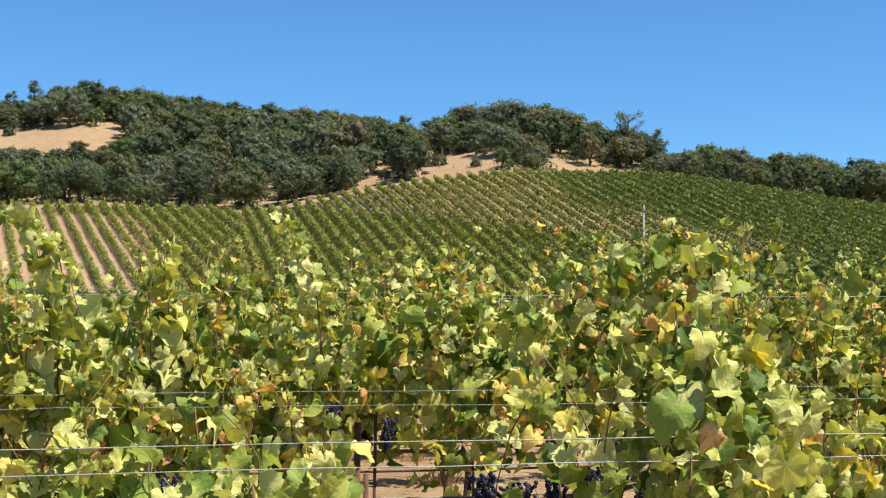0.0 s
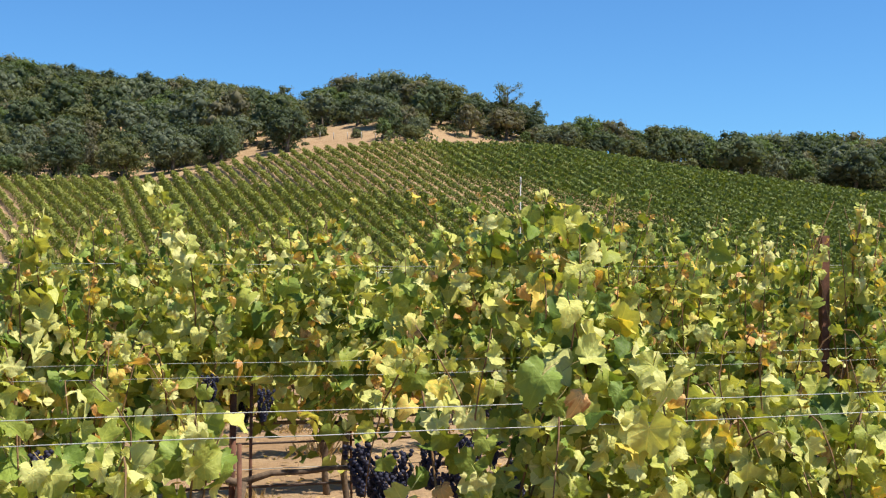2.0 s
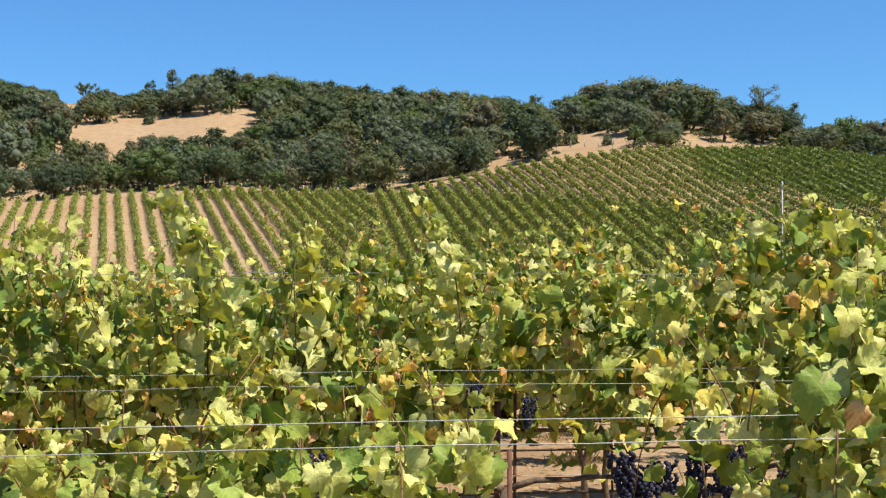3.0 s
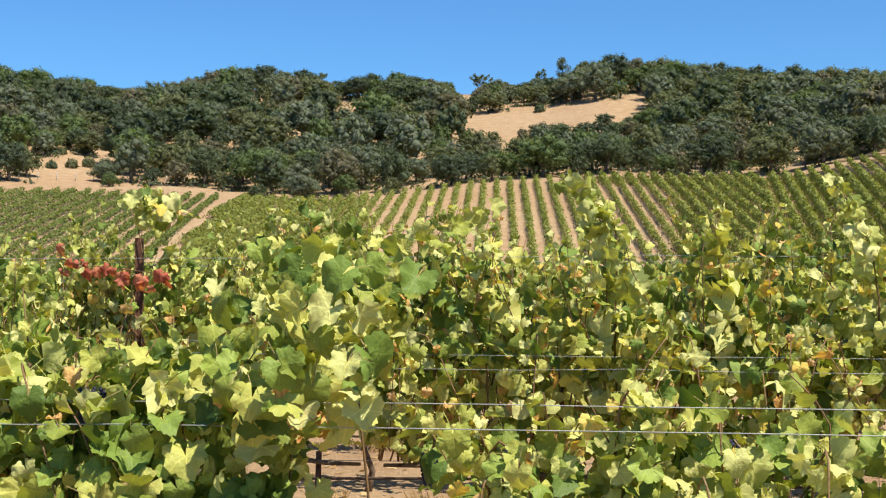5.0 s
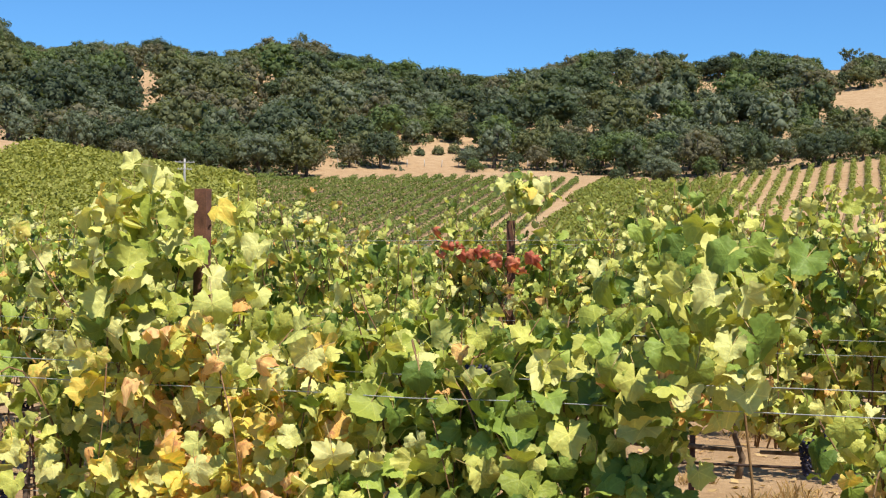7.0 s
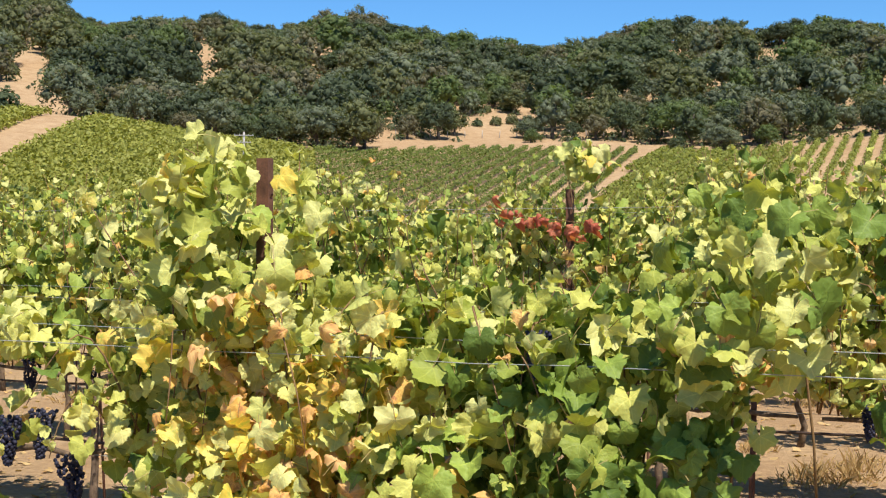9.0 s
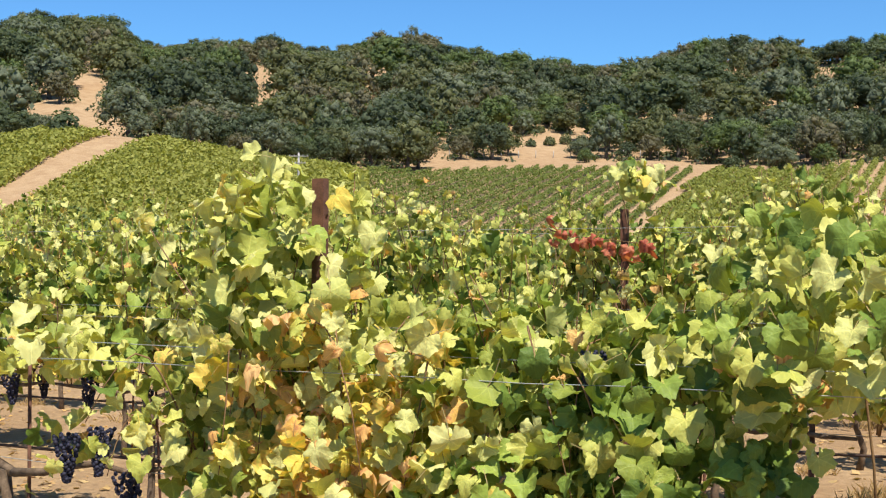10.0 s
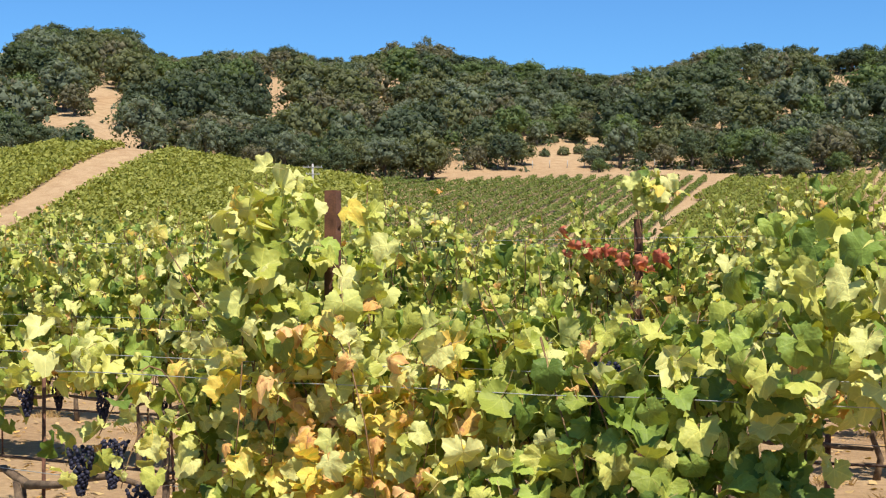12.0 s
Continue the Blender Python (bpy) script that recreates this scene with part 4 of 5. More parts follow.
# steel posts: row, place along it, height, lean
NEAR_POSTS = [(1, plan_x(43.57, 3.5), 1.785, 0.4), (1, plan_x(43.57, 3.5) + 6.0, 1.8, 0), (3, plan_x(29.78, 7.5), 1.795, -0.4), (2, plan_x(-27.57, 5.5), 1.8, 0.8),
              (2, plan_x(-15.8, 5.5), 1.55, 0), (2, plan_x(-15.8, 5.5) - 6.0, 1.4, 0.5), (2, plan_x(-15.8, 5.5) - 12.0, 1.75, -0.5), (3, plan_x(29.78, 7.5) - 6, 1.8, 0)]
# leafy bulges of the nearest rows: row, place, half width, foot, top, leaves
BUSHY = [(1, -2.42, 0.26, 1.1, 1.62, 80), (1, -2.12, 0.34, 0.55, 1.2, 170), (1, -1.8, 0.42, 0.55, 1.42, 220), (1, -1.2, 0.4, 0.62, 1.44, 210), (1, -0.85, 0.26, 1.12, 1.7, 75), (1, 1.77, 0.22, 0.6, 1.55, 130), (1, 2.6, 0.45, 0.65, 1.24, 150), (1, -3.6, 0.55, 1.12, 1.34, 60), (1, -4.4, 0.5, 1.0, 1.34, 60), (1, -3.75, 0.5, 0.5, 0.74, 26), (1, -3.3, 0.2, 0.8, 1.02, 8), (1, -4.3, 0.4, 0.5, 0.8, 40), 
         (1, 3.3, 0.4, 0.65, 1.24, 120), (1, 0.1, 0.55, 0.5, 1.14, 130), (2, 2.6, 0.4, 0.9, 1.9, 120), (3, plan_x(29.1, 7.5), 0.17, 1.82, 2.12, 55)]
BUSHY += [(1, -2.5, 0.24, 0.5, 1.1, 100), (1, -2.5, 0.15, 1.45, 1.84, 50), (1, -2.2, 0.2, 0.6, 1.3, 60)]
# single leaves that stand out: row, azimuth, elevation, kind, size
SHOWN = [(1, 42.9, 2.35, 3, 0.125), (1, 41.3, 0.7, 2, 0.13), (1, 46.4, 4.1, 2, 0.12), (1, 39.5, -2.9, 2, 0.16), (1, 41.2, -4.2, 4, 0.15), (1, 40.8, -4.9, 3, 0.12), (1, 24.0, -4.3, 4, 0.075),
         (1, -18.6, -2.8, 2, 0.15), (1, -18.4, -4.4, 4, 0.1), (1, -16.7, -3.6, 1, 0.19), (1, -17.9, -0.6, 0, 0.13), (2, -9.0, -2.8, 3, 0.12), (2, -10.7, -1.3, 3, 0.14), (2, -10.4, -4.9, 3, 0.15),
         (1, 21.2, -3.4, 2, 0.13), (1, 18.2, 0.3, 1, 0.16), (1, 21.4, 0.4, 1, 0.17), (1, 22.0, -1.1, 2, 0.15), (1, 54.0, -3.7, 2, 0.12)]
# bunches in plain sight: row, azimuth, height
BUNCHES = [(2, -7.6, 0.93), (2, -8.3, 0.86), (2, -8.8, 0.80), (2, -9.4, 0.88), (2, -11.0, 0.92), (2, -11.7, 0.84), (2, -12.2, 0.94), (2, -14.2, 0.86), (2, -14.8, 0.80), (1, 51.5, 0.97), (1, 52.3, 0.95),
           (1, 49.9, 0.84), (1, 30.7, 1.3), (2, -1.6, 1.22), (2, -3.8, 1.16), (2, 5.2, 0.96), (2, 8.2, 0.92)]
# tall shoots that stand well clear of the canopy: row, azimuth at the foot and at the tip, tip elevation
TALL = [(2, -1.2, 0.6, 4.9), (2, 9.6, 12.0, 5.35), (2, 9.3, 10.3, 4.2), (2, 5.3, 5.0, 3.9), (3, 29.6, 30.4, 3.95), (3, 37.2, 39.4, 2.9), (1, 45.0, 46.9, 4.4), (1, 41.5, 41.6, 3.4),
        (2, -13.5, -14.5, 3.7), (2, -16.5, -17.0, 3.4), (3, -24.5, -25.0, 3.3), (3, -28.6, -29.0, 3.9), (3, 50.5, 50.0, 2.6), (3, 54.0, 55.0, 2.4), (2, 24.0, 24.8, 2.2), (3, -8.0, -8.4, 2.7),
        (3, 14.8, 15.2, 2.4), (3, -18.8, -19.0, 3.2), (1, -18.6, -17.6, 0.9), (1, 20.4, 19.5, 2.1), (1, 23.3, 24.2, 1.6), (2, -22.5, -23.0, 2.8)]


def tall_shoots(row, xc):
    out = []
    y = ROW_Y[row - 1]
    for q, a0, a1, el in TALL:
        x0, x1 = plan_x(a0, y), plan_x(a1, y)
        if q != row or not xc - VINE_GAP / 2 <= x0 < xc + VINE_GAP / 2:
            continue
        z1 = EYE + math.hypot(x1, y) * math.tan(radians(el)) - float(land(x1, y)) - 0.07
        t = np.linspace(0, 1, 9)
        out.append(np.stack([x0 + (x1 - x0) * t ** 2.4 + 0.02 * np.sin(7 * t + a0), -0.04 * np.sin(3 * t), 0.82 + (z1 - 0.82) * np.sin(t * math.pi / 2) ** 0.9], -1))
    return out


def grapevine(row, xc, n_shoots, label):
    g = np.random.default_rng(1000 * row + int((xc + 50) * 10))
    y = ROW_Y[row - 1]
    z0 = float(land(xc, y))
    vine = tagged(new("grapevine"), label, "grapevine", group="grapevines of the near rows")
    vine.matrix_basis = pose(xc, y, z0)
    tr, arms = vine_wood(g)
    part("trunk", mesh_of("trunk", *tr, VINE_WOOD, True), vine)
    for a in arms:
        part("cordon", mesh_of("cordon", *a, VINE_WOOD, True), vine)
    half = VINE_GAP / 2 + 0.05
    thick = float(np.mean([min(fullness(row, xc + d), 1.0) for d in np.linspace(-half, half, 9)]))
    paths = shoots(g, row, xc - half, xc + half, int(n_shoots * thick))
    tall = tall_shoots(row, xc)
    P, N, S, U = [], [], [], []
    for k, path in enumerate(paths + tall):
        local = path - [xc, 0, 0]
        if k >= len(paths) or canopy_foot(row, path[0, 0]) < 0.92:
            part("cane", mesh_of("cane", *cane_tube(local), CANE, True), vine)
        high = k >= len(paths)
        p, nrm, size, u = leaves_on(g, path, 0.022 if high else (0.04, 0.034, 0.034)[row - 1], 0.05, 0.095 if high else (0.076, 0.065, 0.067)[row - 1])
        if high:
            base = np.stack([np.interp(u, np.linspace(0, 1, 9), path[:, i]) for i in range(3)], -1)
            p = base + (p - base) * 0.75
        P.append(p)
        N.append(nrm)
        S.append(size)
        U.append(u * 0 + 0.97 if high else u)
    for q, bx, hw, za, zb, count in BUSHY:
        if q == row and abs(bx - xc) <= VINE_GAP / 2:
            count = int(count * 1.25)
            d = g.normal(0, 1, (count, 3))
            d /= np.linalg.norm(d, axis=1, keepdims=True)
            d[:, 1] = np.where(g.random(count) < 0.7, -np.abs(d[:, 1]), d[:, 1])
            P.append(d * g.uniform(0.6, 1.0, (count, 1)) * [hw, 0.34, (zb - za) / 2] + [bx, -0.03, (za + zb) / 2])
            if q == 1:
                P[-1][:, 1] -= 0.16 * (zb - P[-1][:, 2]) / (zb - za)
            N.append(d * [0.6, 0.8, 0.5] + g.normal(0, 0.72, (count, 3)) + [0.15, -0.1, 0.5])
            S.append(np.clip(g.normal(0.078, 0.018, count), 0.045, 0.12))
            U.append(g.uniform(0.4, 0.9, count) + 10)
    # older leaves in the heart of the canopy, tinted deeper to paint its shade
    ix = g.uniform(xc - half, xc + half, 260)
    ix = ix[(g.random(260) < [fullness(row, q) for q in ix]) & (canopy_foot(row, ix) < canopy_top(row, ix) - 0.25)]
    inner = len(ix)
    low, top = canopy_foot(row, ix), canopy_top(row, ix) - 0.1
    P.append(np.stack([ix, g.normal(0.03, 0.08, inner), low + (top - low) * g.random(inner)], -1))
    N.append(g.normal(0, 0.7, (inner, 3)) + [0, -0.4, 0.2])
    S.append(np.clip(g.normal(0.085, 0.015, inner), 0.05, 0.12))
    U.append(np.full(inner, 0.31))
    P, N, S, U = np.concatenate(P), np.concatenate(N), np.concatenate(S), np.concatenate(U)
    keep = (P[:, 2] > canopy_foot(row, P[:, 0]) + g.normal(0, 0.06, len(P))) | (U > 5)
    U = np.where(U > 5, U - 10, U)
    for q, px_, _, _ in NEAR_POSTS:
        if q == row and (row != 2 or px_ > 3.5):
            keep &= ~((np.abs(P[:, 0] - px_) < (0.05 if row == 1 else 0.075)) & (P[:, 1] < 0.06) & (P[:, 2] > (1.22 if row == 1 else 1.0)) & (g.random(len(P)) < (0.6 if row == 1 else 1.0)))
    P, N, S, U = P[keep], N[keep], S[keep], U[keep]
    n = len(P)
    for q, laz, lel, lk, ls in SHOWN:
        ly = y - 0.43
        lx = plan_x(laz, ly)
        if q == row and xc - VINE_GAP / 2 <= lx < xc + VINE_GAP / 2:
            m = Matrix(hang(np.array([[g.normal(0, 0.25), -0.8, 0.55]]), g, 1)[0].tolist()).to_4x4()
            m.translation = (lx - xc, -0.43, EYE + math.hypot(lx, ly) * math.tan(radians(lel)) - z0)
            part("leaf", leaf_mesh(int(g.integers(0, 10)), lk), vine, m @ Matrix.Diagonal((ls * 0.56, ls * 0.56, ls * 0.56, 1)))
    for q, baz, bz in BUNCHES:
        bx = plan_x(baz, y)
        if q == row and xc - VINE_GAP / 2 <= bx < xc + VINE_GAP / 2:
            bunch_part(g.integers(0, 3), vine, Matrix.LocRotScale((bx - xc, g.uniform(-0.24, -0.1), bz), Euler((g.normal(0, 0.1), g.normal(0, 0.1), g.uniform(0, 6.28))), (0.8, 0.8, 0.8) if bz > 1.0 else ((1.3, 1.3, 1.3) if row == 2 else (1.0, 1.0, 1.0))))
    for k in range(int(g.integers(1, 5))):
        s = g.uniform(0.8, 1.1)
        if row < 3 and canopy_foot(row, xc) > 0.9:
            continue
        bunch_part(k % 3, vine, Matrix.LocRotScale((g.uniform(-0.7, 0.7), g.uniform(-0.2, 0.1), g.uniform(0.72, 0.92)), Euler((0, 0, g.uniform(0, 6.28))), (s, s, s)))
    T = hang(N, g, n)
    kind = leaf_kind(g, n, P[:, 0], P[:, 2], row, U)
    # heart leaves: only green and deep green, shade put into their colour
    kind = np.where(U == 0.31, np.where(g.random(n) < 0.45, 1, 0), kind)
    kind = np.where((U == 0.97) & ((kind == 4) | (kind == 1)), 2, kind)
    kind = np.where((U == 0.97) & (kind == 3), 0, kind)
    shape = g.integers(0, 10, n)
    S = np.where(kind == 4, S * 0.72, S)
    order = np.argsort(P[:, 1] - 0.3 * P[:, 2])
    cut = (245, 215, 110)[row - 1]
    single, rest = order[:cut], order[cut:]
    P = P - [xc, 0, 0]
    for i in single:
        m = Matrix(T[i].tolist()).to_4x4()
        m.translation = P[i]
        part("leaf", leaf_mesh(int(shape[i]), int(kind[i])), vine, m @ Matrix.Diagonal((S[i], S[i], S[i], 1)))
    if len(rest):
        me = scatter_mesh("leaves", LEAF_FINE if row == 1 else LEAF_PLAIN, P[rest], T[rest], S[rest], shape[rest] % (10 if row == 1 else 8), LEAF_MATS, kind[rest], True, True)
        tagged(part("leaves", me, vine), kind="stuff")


for row, x0, x1, per in ((1, -5.25, 4.0, 44), (2, -7.82, 5.6, 38), (3, -9.8, 7.4, 36)):
    x = x0
    while x < x1:
        grapevine(row, x, per, "trellised grapevine with green and yellowing leaves and dark grapes")
        x += VINE_GAP


def far_row(row):
    y = ROW_Y[row - 1]
    half = y * 1.25 + 2
    g = np.random.default_rng(50 + row)
    P, N, S, U = [], [], [], []
    for path in shoots(g, row, -half, half * 0.85, int(half * 1.85 * (15 if row < 6 else 7))):
        p, nrm, size, u = leaves_on(g, path, 0.05, 0.05, 0.09)
        P.append(p)
        N.append(nrm)
        S.append(size * 1.05)
        U.append(u)
    P, N, S, U = np.concatenate(P), np.concatenate(N), np.concatenate(S), np.concatenate(U)
    n = len(P)
    P[:, 2] += land(P[:, 0], P[:, 1] + y)
    P[:, 1] += y
    me = scatter_mesh("leaves", LEAF_PLAIN, P, hang(N, g, n), S, g.integers(0, 8, n), LEAF_MATS, leaf_kind(g, n, P[:, 0], P[:, 2], row, U), True, True)
    thing = tagged(new("vine_row"), "row of leafy grapevines on wires in the field", "vine row", group="rows of the near field")
    tagged(part("leaves", me, thing), kind="stuff")
    stems = []
    for k in np.arange(-half, half * 0.85, VINE_GAP):
        tr, arms = vine_wood(g)
        z0 = float(land(k, y))
        for v, f in (tr, *arms):
            stems.append(([(a + k, b + y, c + z0) for a, b, c in v], f))
    v, f = joined(stems)
    tagged(part("vine_wood", mesh_of("vine_wood", v, f, VINE_WOOD, True), thing), kind="stuff")


for row in range(4, 8):
    far_row(row)


def valley_rows():
    """The rest of the field as it runs on to the foot of the hill."""
    for y in np.arange(ROW_Y[6] + 2.0, 96, 2.0):
        half = 24 + y * 0.75
        x = np.arange(-half, half * 0.8, 0.16)
        n = len(x)
        P = np.stack([x + rng.normal(0, 0.1, n), y + rng.normal(0, 0.2, n), rng.uniform(0.5, 1.65, n)], -1)
        P[:, 2] += land(P[:, 0], P[:, 1])
        me = scatter_mesh("valley_vine_row", TUFT, P, rot_frames(rng.normal(0, 0.4, (n, 3)) + [0, -0.4, 0.6], rng.uniform(0, 6.28, n)), rng.uniform(0.4, 0.6, n), rng.integers(0, 6, n), [FAR_VINE], np.zeros(n, int))
        tagged(new("valley_vine_row", me), "row of green grapevines in the valley field", "vine row", group="valley vine rows", kind="stuff")


valley_rows()


# ---- trellis ----
def post_mesh(height):
    """Rolled steel vineyard post: a channel with two lips, notched for the wires."""
    prof = [(-0.022, -0.015), (-0.022, 0.015), (-0.014, 0.015), (-0.014, -0.004), (0.014, -0.004), (0.014, 0.015), (0.022, 0.015), (0.022, -0.015)]
    V, Fc = [], []
    zs = [-0.3, 0.4, 0.8, 1.2, 1.55, height]
    for z in zs:
        V += [(x, y, z) for x, y in prof]
    n = len(prof)
    for i in range(len(zs) - 1):
        for k in range(n):
            j = (k + 1) % n
            Fc.append((i * n + k, i * n + j, (i + 1) * n + j, (i + 1) * n + k))
    top = (len(zs) - 1) * n
    Fc += [(top, top + 1, top + 2, top + 3), (top + 3, top + 4, top + 7, top), (top + 4, top + 5, top + 6, top + 7)]
    o = len(V)
    for z in (0.8, 1.22, 1.27, 1.66):
        for s in (-1, 1):
            b = len(V)
            V += [(s * 0.022, -0.006, z), (s * 0.029, -0.006, z + 0.012), (s * 0.029, 0.006, z + 0.012), (s * 0.022, 0.006, z)]
            Fc.append((b, b + 1, b + 2, b + 3))
    return mesh_of("post", V, Fc, RUST)


POST = {}


def post(row, x, height, lean=0.0):
    y = ROW_Y[row - 1]
    if height not in POST:
        POST[height] = post_mesh(height)
    ob = new("trellis_post", POST[height])
    ob.matrix_basis = pose(x, y, float(land(x, y)), 0, lean, 0)
    tagged(ob, "rusty brown steel trellis post between the vines", "post", group="trellis posts")


for q in NEAR_POSTS:
    post(*q)


def wire(row, z, off, r=0.0014, sag=0.012, mat=WIRE, name="trellis_wire", label="thin galvanised steel wire strung along the vine row", seed=0):
    y = ROW_Y[row - 1] + off
    half = y * 1.3 + 2
    pts = []
    g = np.random.default_rng(seed + row * 31)
    for k in range(41):
        x = -half + 2 * half * k / 40
        pts.append((x, y + 0.006 * math.sin(x * 1.3 + row), float(land(x, y)) + z - sag * (0.5 - 0.5 * math.cos(2 * math.pi * x / 6.0)) + g.normal(0, 0.002)))
    v, f = tube(pts, [r] * 41, 5)
    tagged(new(name, mesh_of(name, v, f, mat, True)), label, "wire" if mat is WIRE else "drip hose", group=name + "s")


for row in range(1, 6):
    thin = 0.0014 if row == 1 else 0.001
    wire(row, 1.21, -0.30 if row < 3 else -0.2, thin)
    wire(row, 1.26, -0.2 if row < 3 else 0.2, thin, seed=5)
    if row > 1:
        wire(row, 1.66, 0.03, 0.0009)
    wire(row, 0.80, 0.0, 0.0016)
    wire(row, 0.42, 0.02, 0.009, 0.03, HOSE, "drip_hose", "dark plastic drip hose hung under the vines", 9)



# ---- stakes, red shoot, straw ----
def vine_stake(row, x, h, r=0.007):
    y = ROW_Y[row - 1] + 0.03
    ob = new("vine_stake", mesh_of("vine_stake", *tube([(0, 0, -0.2), (0, 0, h * 0.5), (0.004, 0, h)], [r, r, r], 6), RUST, True))
    ob.matrix_basis = pose(x + 0.05, y, float(land(x, y)), rng.normal(0, 1.2), rng.normal(0, 1.2), 0)
    tagged(ob, "thin rusty steel stake beside a vine trunk", "stake", group="vine stakes")


for row, x0, x1 in ((1, -5.25, 4.0), (2, -7.82, 5.6), (3, -9.8, 7.4)):
    for x in np.arange(x0, x1, VINE_GAP):
        if row != 1 or abs(x + 0.75) > 0.1:
            vine_stake(row, float(x), 1.15)
vine_stake(2, -1.37, 0.83, 0.014)
vine_stake(2, 1.1, 1.11, 0.014)


def white_stake(az, y, top_el):
    x = plan_x(az, y)
    z = float(land(x, y))
    h = EYE + math.hypot(x, y) * math.tan(radians(top_el)) - z
    ob = tagged(new("white_stake"), "tall slim white stake rising out of the vines", "stake")
    ob.matrix_basis = pose(x, y, z, 0, 0.6, 0)
    part("shaft", mesh_of("shaft", *tube([(0, 0, -0.3), (0, 0, h * 0.6), (0, 0, h)], [0.0065, 0.006, 0.006], 8), PAINT, True), ob)
    part("cap", mesh_of("cap", *tube([(0, 0, h - 0.05), (0, 0, h + 0.02)], [0.009, 0.008], 8), PAINT, True), ob)


PAINT = plain("white_plastic", (0.36, 0.35, 0.30), (0.48, 0.46, 0.41), 8.0, 0.5, depth=0.001)
white_stake(-14.62, 11.3, 4.72)


def red_shoot():
    """One shoot of autumn-red leaves hanging across the third row."""
    g = np.random.default_rng(77)
    y = ROW_Y[2] - 0.36
    thing = tagged(new("red_vine_shoot"), "drooping vine shoot with autumn-red leaves by a post", "vine shoot")
    x0, x1 = plan_x(33.1, y), plan_x(28.3, y)
    thing.matrix_basis = pose(x0, y, float(land(x0, y)))
    t = np.linspace(0, 1, 9)
    path = np.stack([(x1 - x0) * t, 0.03 * np.sin(5 * t), 1.67 - 0.075 * np.minimum(1, t * 1.9) - 0.01 * np.sin(9 * t)], -1)
    part("cane", mesh_of("cane", *cane_tube(path), CANE, True), thing)
    for k in range(16):
        u = (k + g.uniform(-0.4, 0.4)) / 16
        p = Vector([np.interp(u, t, path[:, i]) for i in range(3)]) + Vector((g.normal(0, 0.02), -0.04, -0.02 + g.normal(0, 0.035)))
        n = np.array([[g.normal(0, 0.4), -0.8, 0.3 + g.normal(0, 0.3)]])
        m = Matrix(hang(n, g, 1)[0].tolist()).to_4x4()
        m.translation = p
        s = g.uniform(0.05, 0.078)
        part("leaf", leaf_mesh(int(g.integers(0, 10)), 5), thing, m @ Matrix.Diagonal((s, s, s, 1)))


red_shoot()


def tuft_mesh(seed):
    g = np.random.default_rng(seed)
    V, Fc = [], []
    for k in range(120):
        a, d = g.uniform(0, 6.28), g.uniform(0, 0.16) ** 0.8
        x, y, h = math.cos(a) * d, math.sin(a) * d, g.uniform(0.04, 0.2) * (1 - 2.2 * d)
        lx, ly = g.normal(0, 0.05), g.normal(0, 0.05)
        w, q = 0.002, g.uniform(0, 3.14)
        o = len(V)
        V += [(x - w * math.cos(q), y - w * math.sin(q), -0.02), (x + w * math.cos(q), y + w * math.sin(q), -0.02), (x + lx * 0.5 + w, y + ly * 0.5, h * 0.65), (x + lx, y + ly, h)]
        Fc += [(o, o + 1, o + 2), (o, o + 2, o + 3)]
    return mesh_of("dry_grass_tuft", V, Fc, DRY_GRASS)


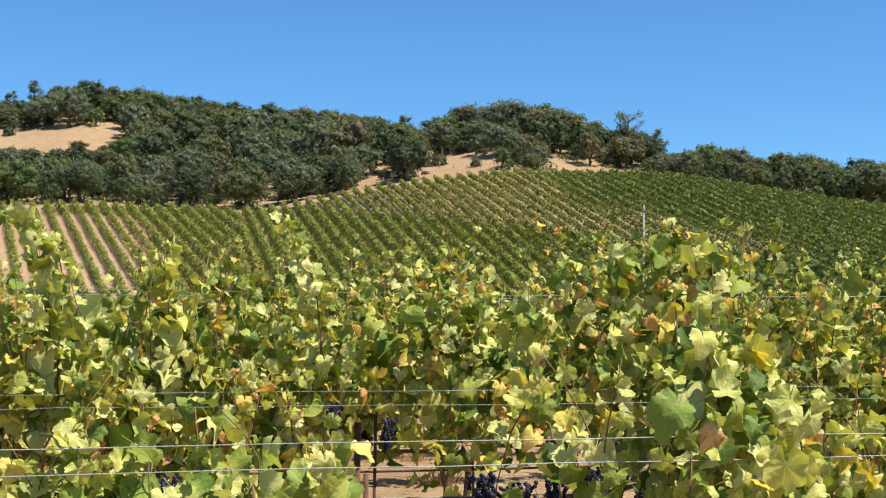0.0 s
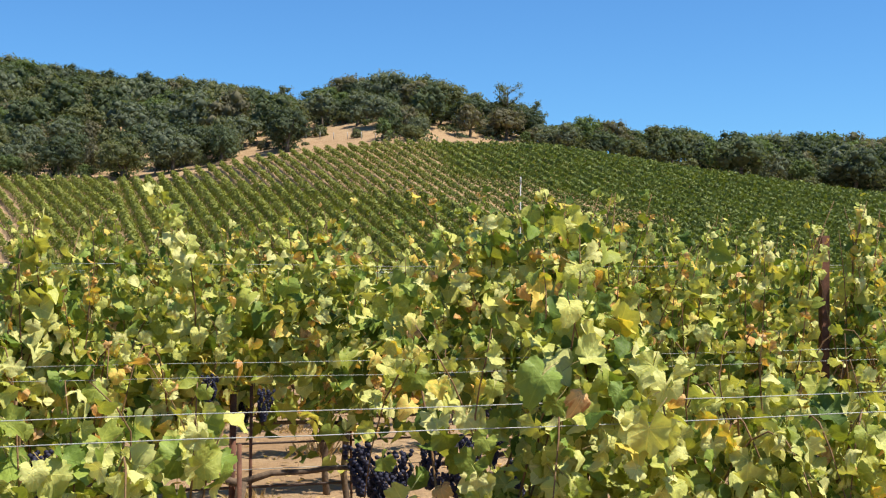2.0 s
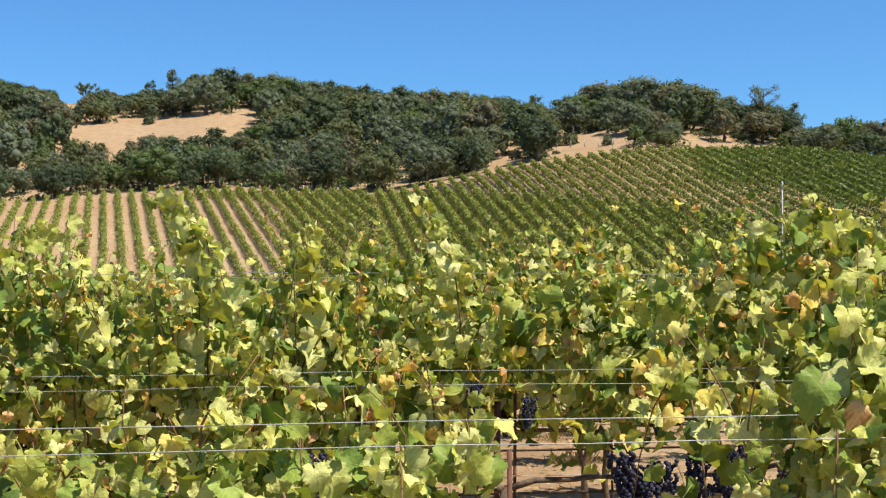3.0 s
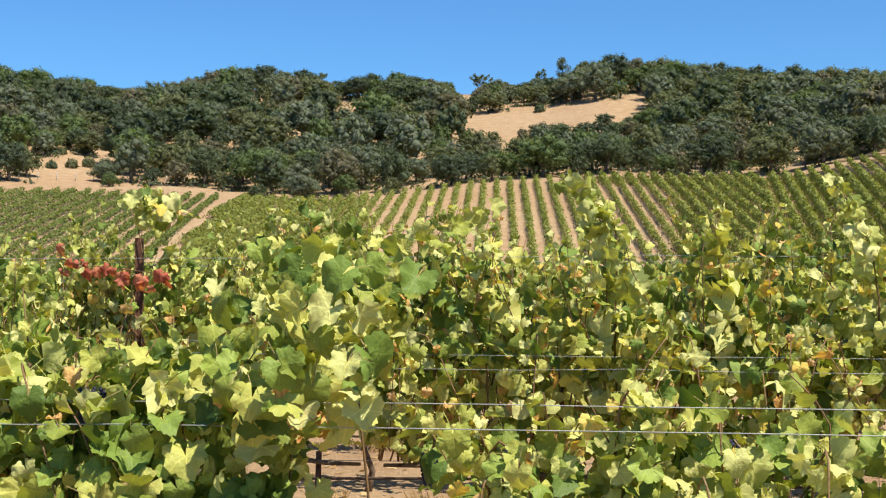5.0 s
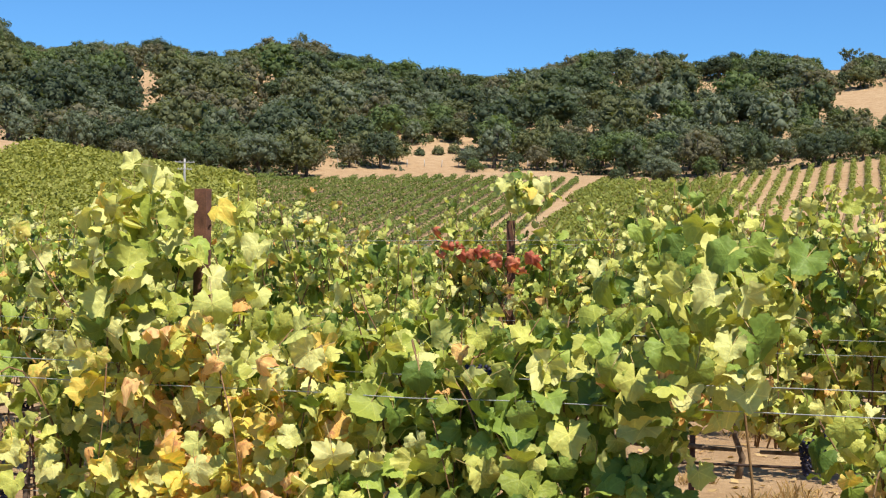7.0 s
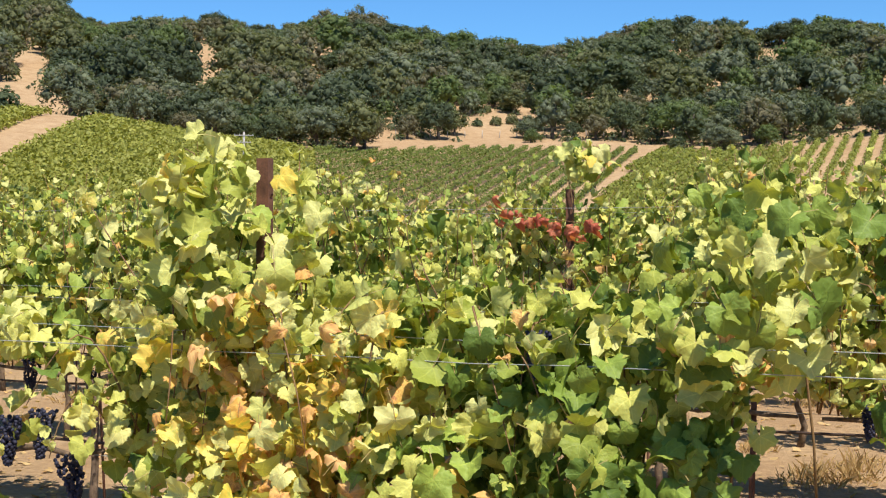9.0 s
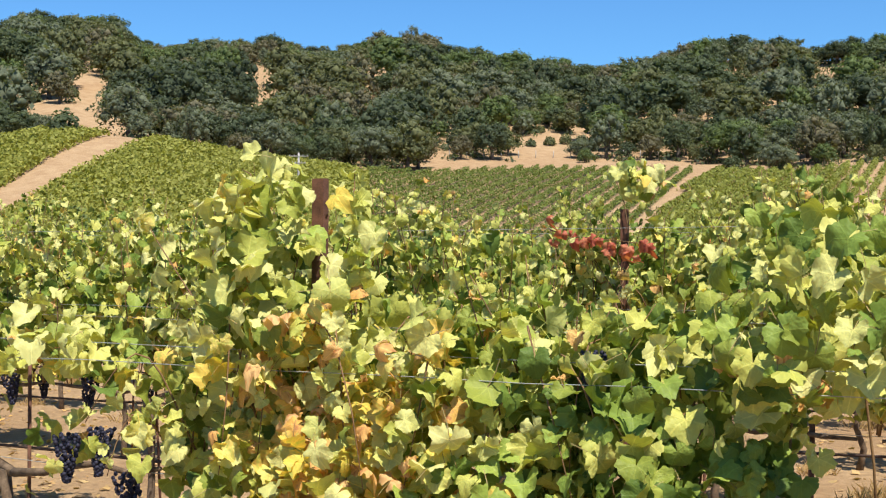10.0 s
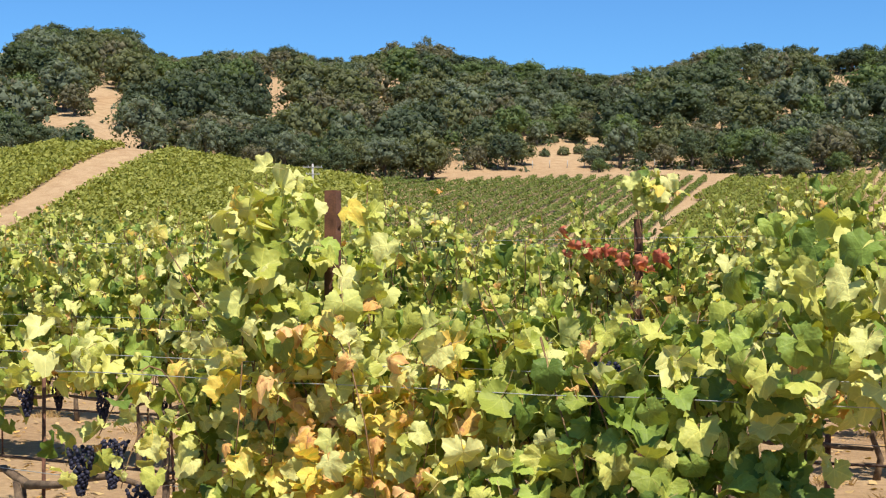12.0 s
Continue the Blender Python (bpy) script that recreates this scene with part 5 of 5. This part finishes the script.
TUFTS = [tuft_mesh(s) for s in (31, 32, 33)]
tg = np.random.default_rng(91)
for row in range(2, 7):
    y = ROW_Y[row - 1]
    for k in range(16):
        x = tg.uniform(-y * 1.05, y * 0.75)
        s = tg.uniform(0.6, 1.4)
        ob = new("dry_grass_tuft", TUFTS[k % 3])
        yy = y + tg.normal(0, 0.18)
        ob.matrix_basis = Matrix.LocRotScale((x, yy, float(land(x, yy))), Euler((0, 0, tg.uniform(0, 6.28))), (s, s, s))
        tagged(ob, "straw-coloured tuft of dry grass on bare soil", "grass tuft", group="dry grass tufts", kind="stuff")

for k, (x, y) in enumerate([(1.32, 5.3), (1.5, 5.15), (1.2, 5.55), (1.75, 5.35), (2.1, 5.5), (-1.18, 5.35), (-0.98, 5.5), (-1.05, 5.2), (-0.8, 5.4), (-3.5, 4.3), (-4.1, 4.6), (-3.1, 4.9), (0.9, 5.0), (0.45, 5.4)]):
    ob = new("dry_grass_tuft", TUFTS[k % 3])
    s = tg.uniform(0.7, 1.2)
    ob.matrix_basis = Matrix.LocRotScale((x, y, float(land(x, y))), Euler((0, 0, k * 1.3)), (s, s, s))
    tagged(ob, "straw-coloured tuft of dry grass on bare soil", "grass tuft", group="dry grass tufts", kind="stuff")

for k in range(9):
    az, y = (tg.uniform(17.5, 22.5) if k < 5 else tg.uniform(-7.0, -3.5)), tg.uniform(8.1, 9.3)
    x, s = plan_x(az, y), tg.uniform(0.6, 1.0)
    ob = new("dry_grass_tuft", TUFTS[k % 3])
    ob.matrix_basis = Matrix.LocRotScale((x, y, float(land(x, y))), Euler((0, 0, k * 1.3)), (s, s, s))
    tagged(ob, "thick golden tuft of dry grass between the rows", "grass tuft", group="dry grass tufts", kind="stuff")


def litter():
    """Fallen leaves and straw strewn under the rows."""
    g = np.random.default_rng(95)
    n = 9000
    y = 3.8 + 13 * g.random(n) ** 1.7
    x = g.uniform(-1.1, 0.8, n) * y
    P = np.stack([x, y, land(x, y) + g.uniform(0.004, 0.02, n)], -1)
    me = scatter_mesh("fallen_leaf_litter", TUFT, P, rot_frames(g.normal(0, 0.25, (n, 3)) + [0, 0, 1], g.uniform(0, 6.28, n)), g.uniform(0.015, 0.06, n), g.integers(0, 6, n), [DRY_GRASS, LEAF_DRY],
                      (g.random(n) < 0.12).astype(int))
    tagged(new("fallen_leaf_litter", me), "dry fallen leaves and straw on the soil", "leaf litter", kind="stuff")


litter()
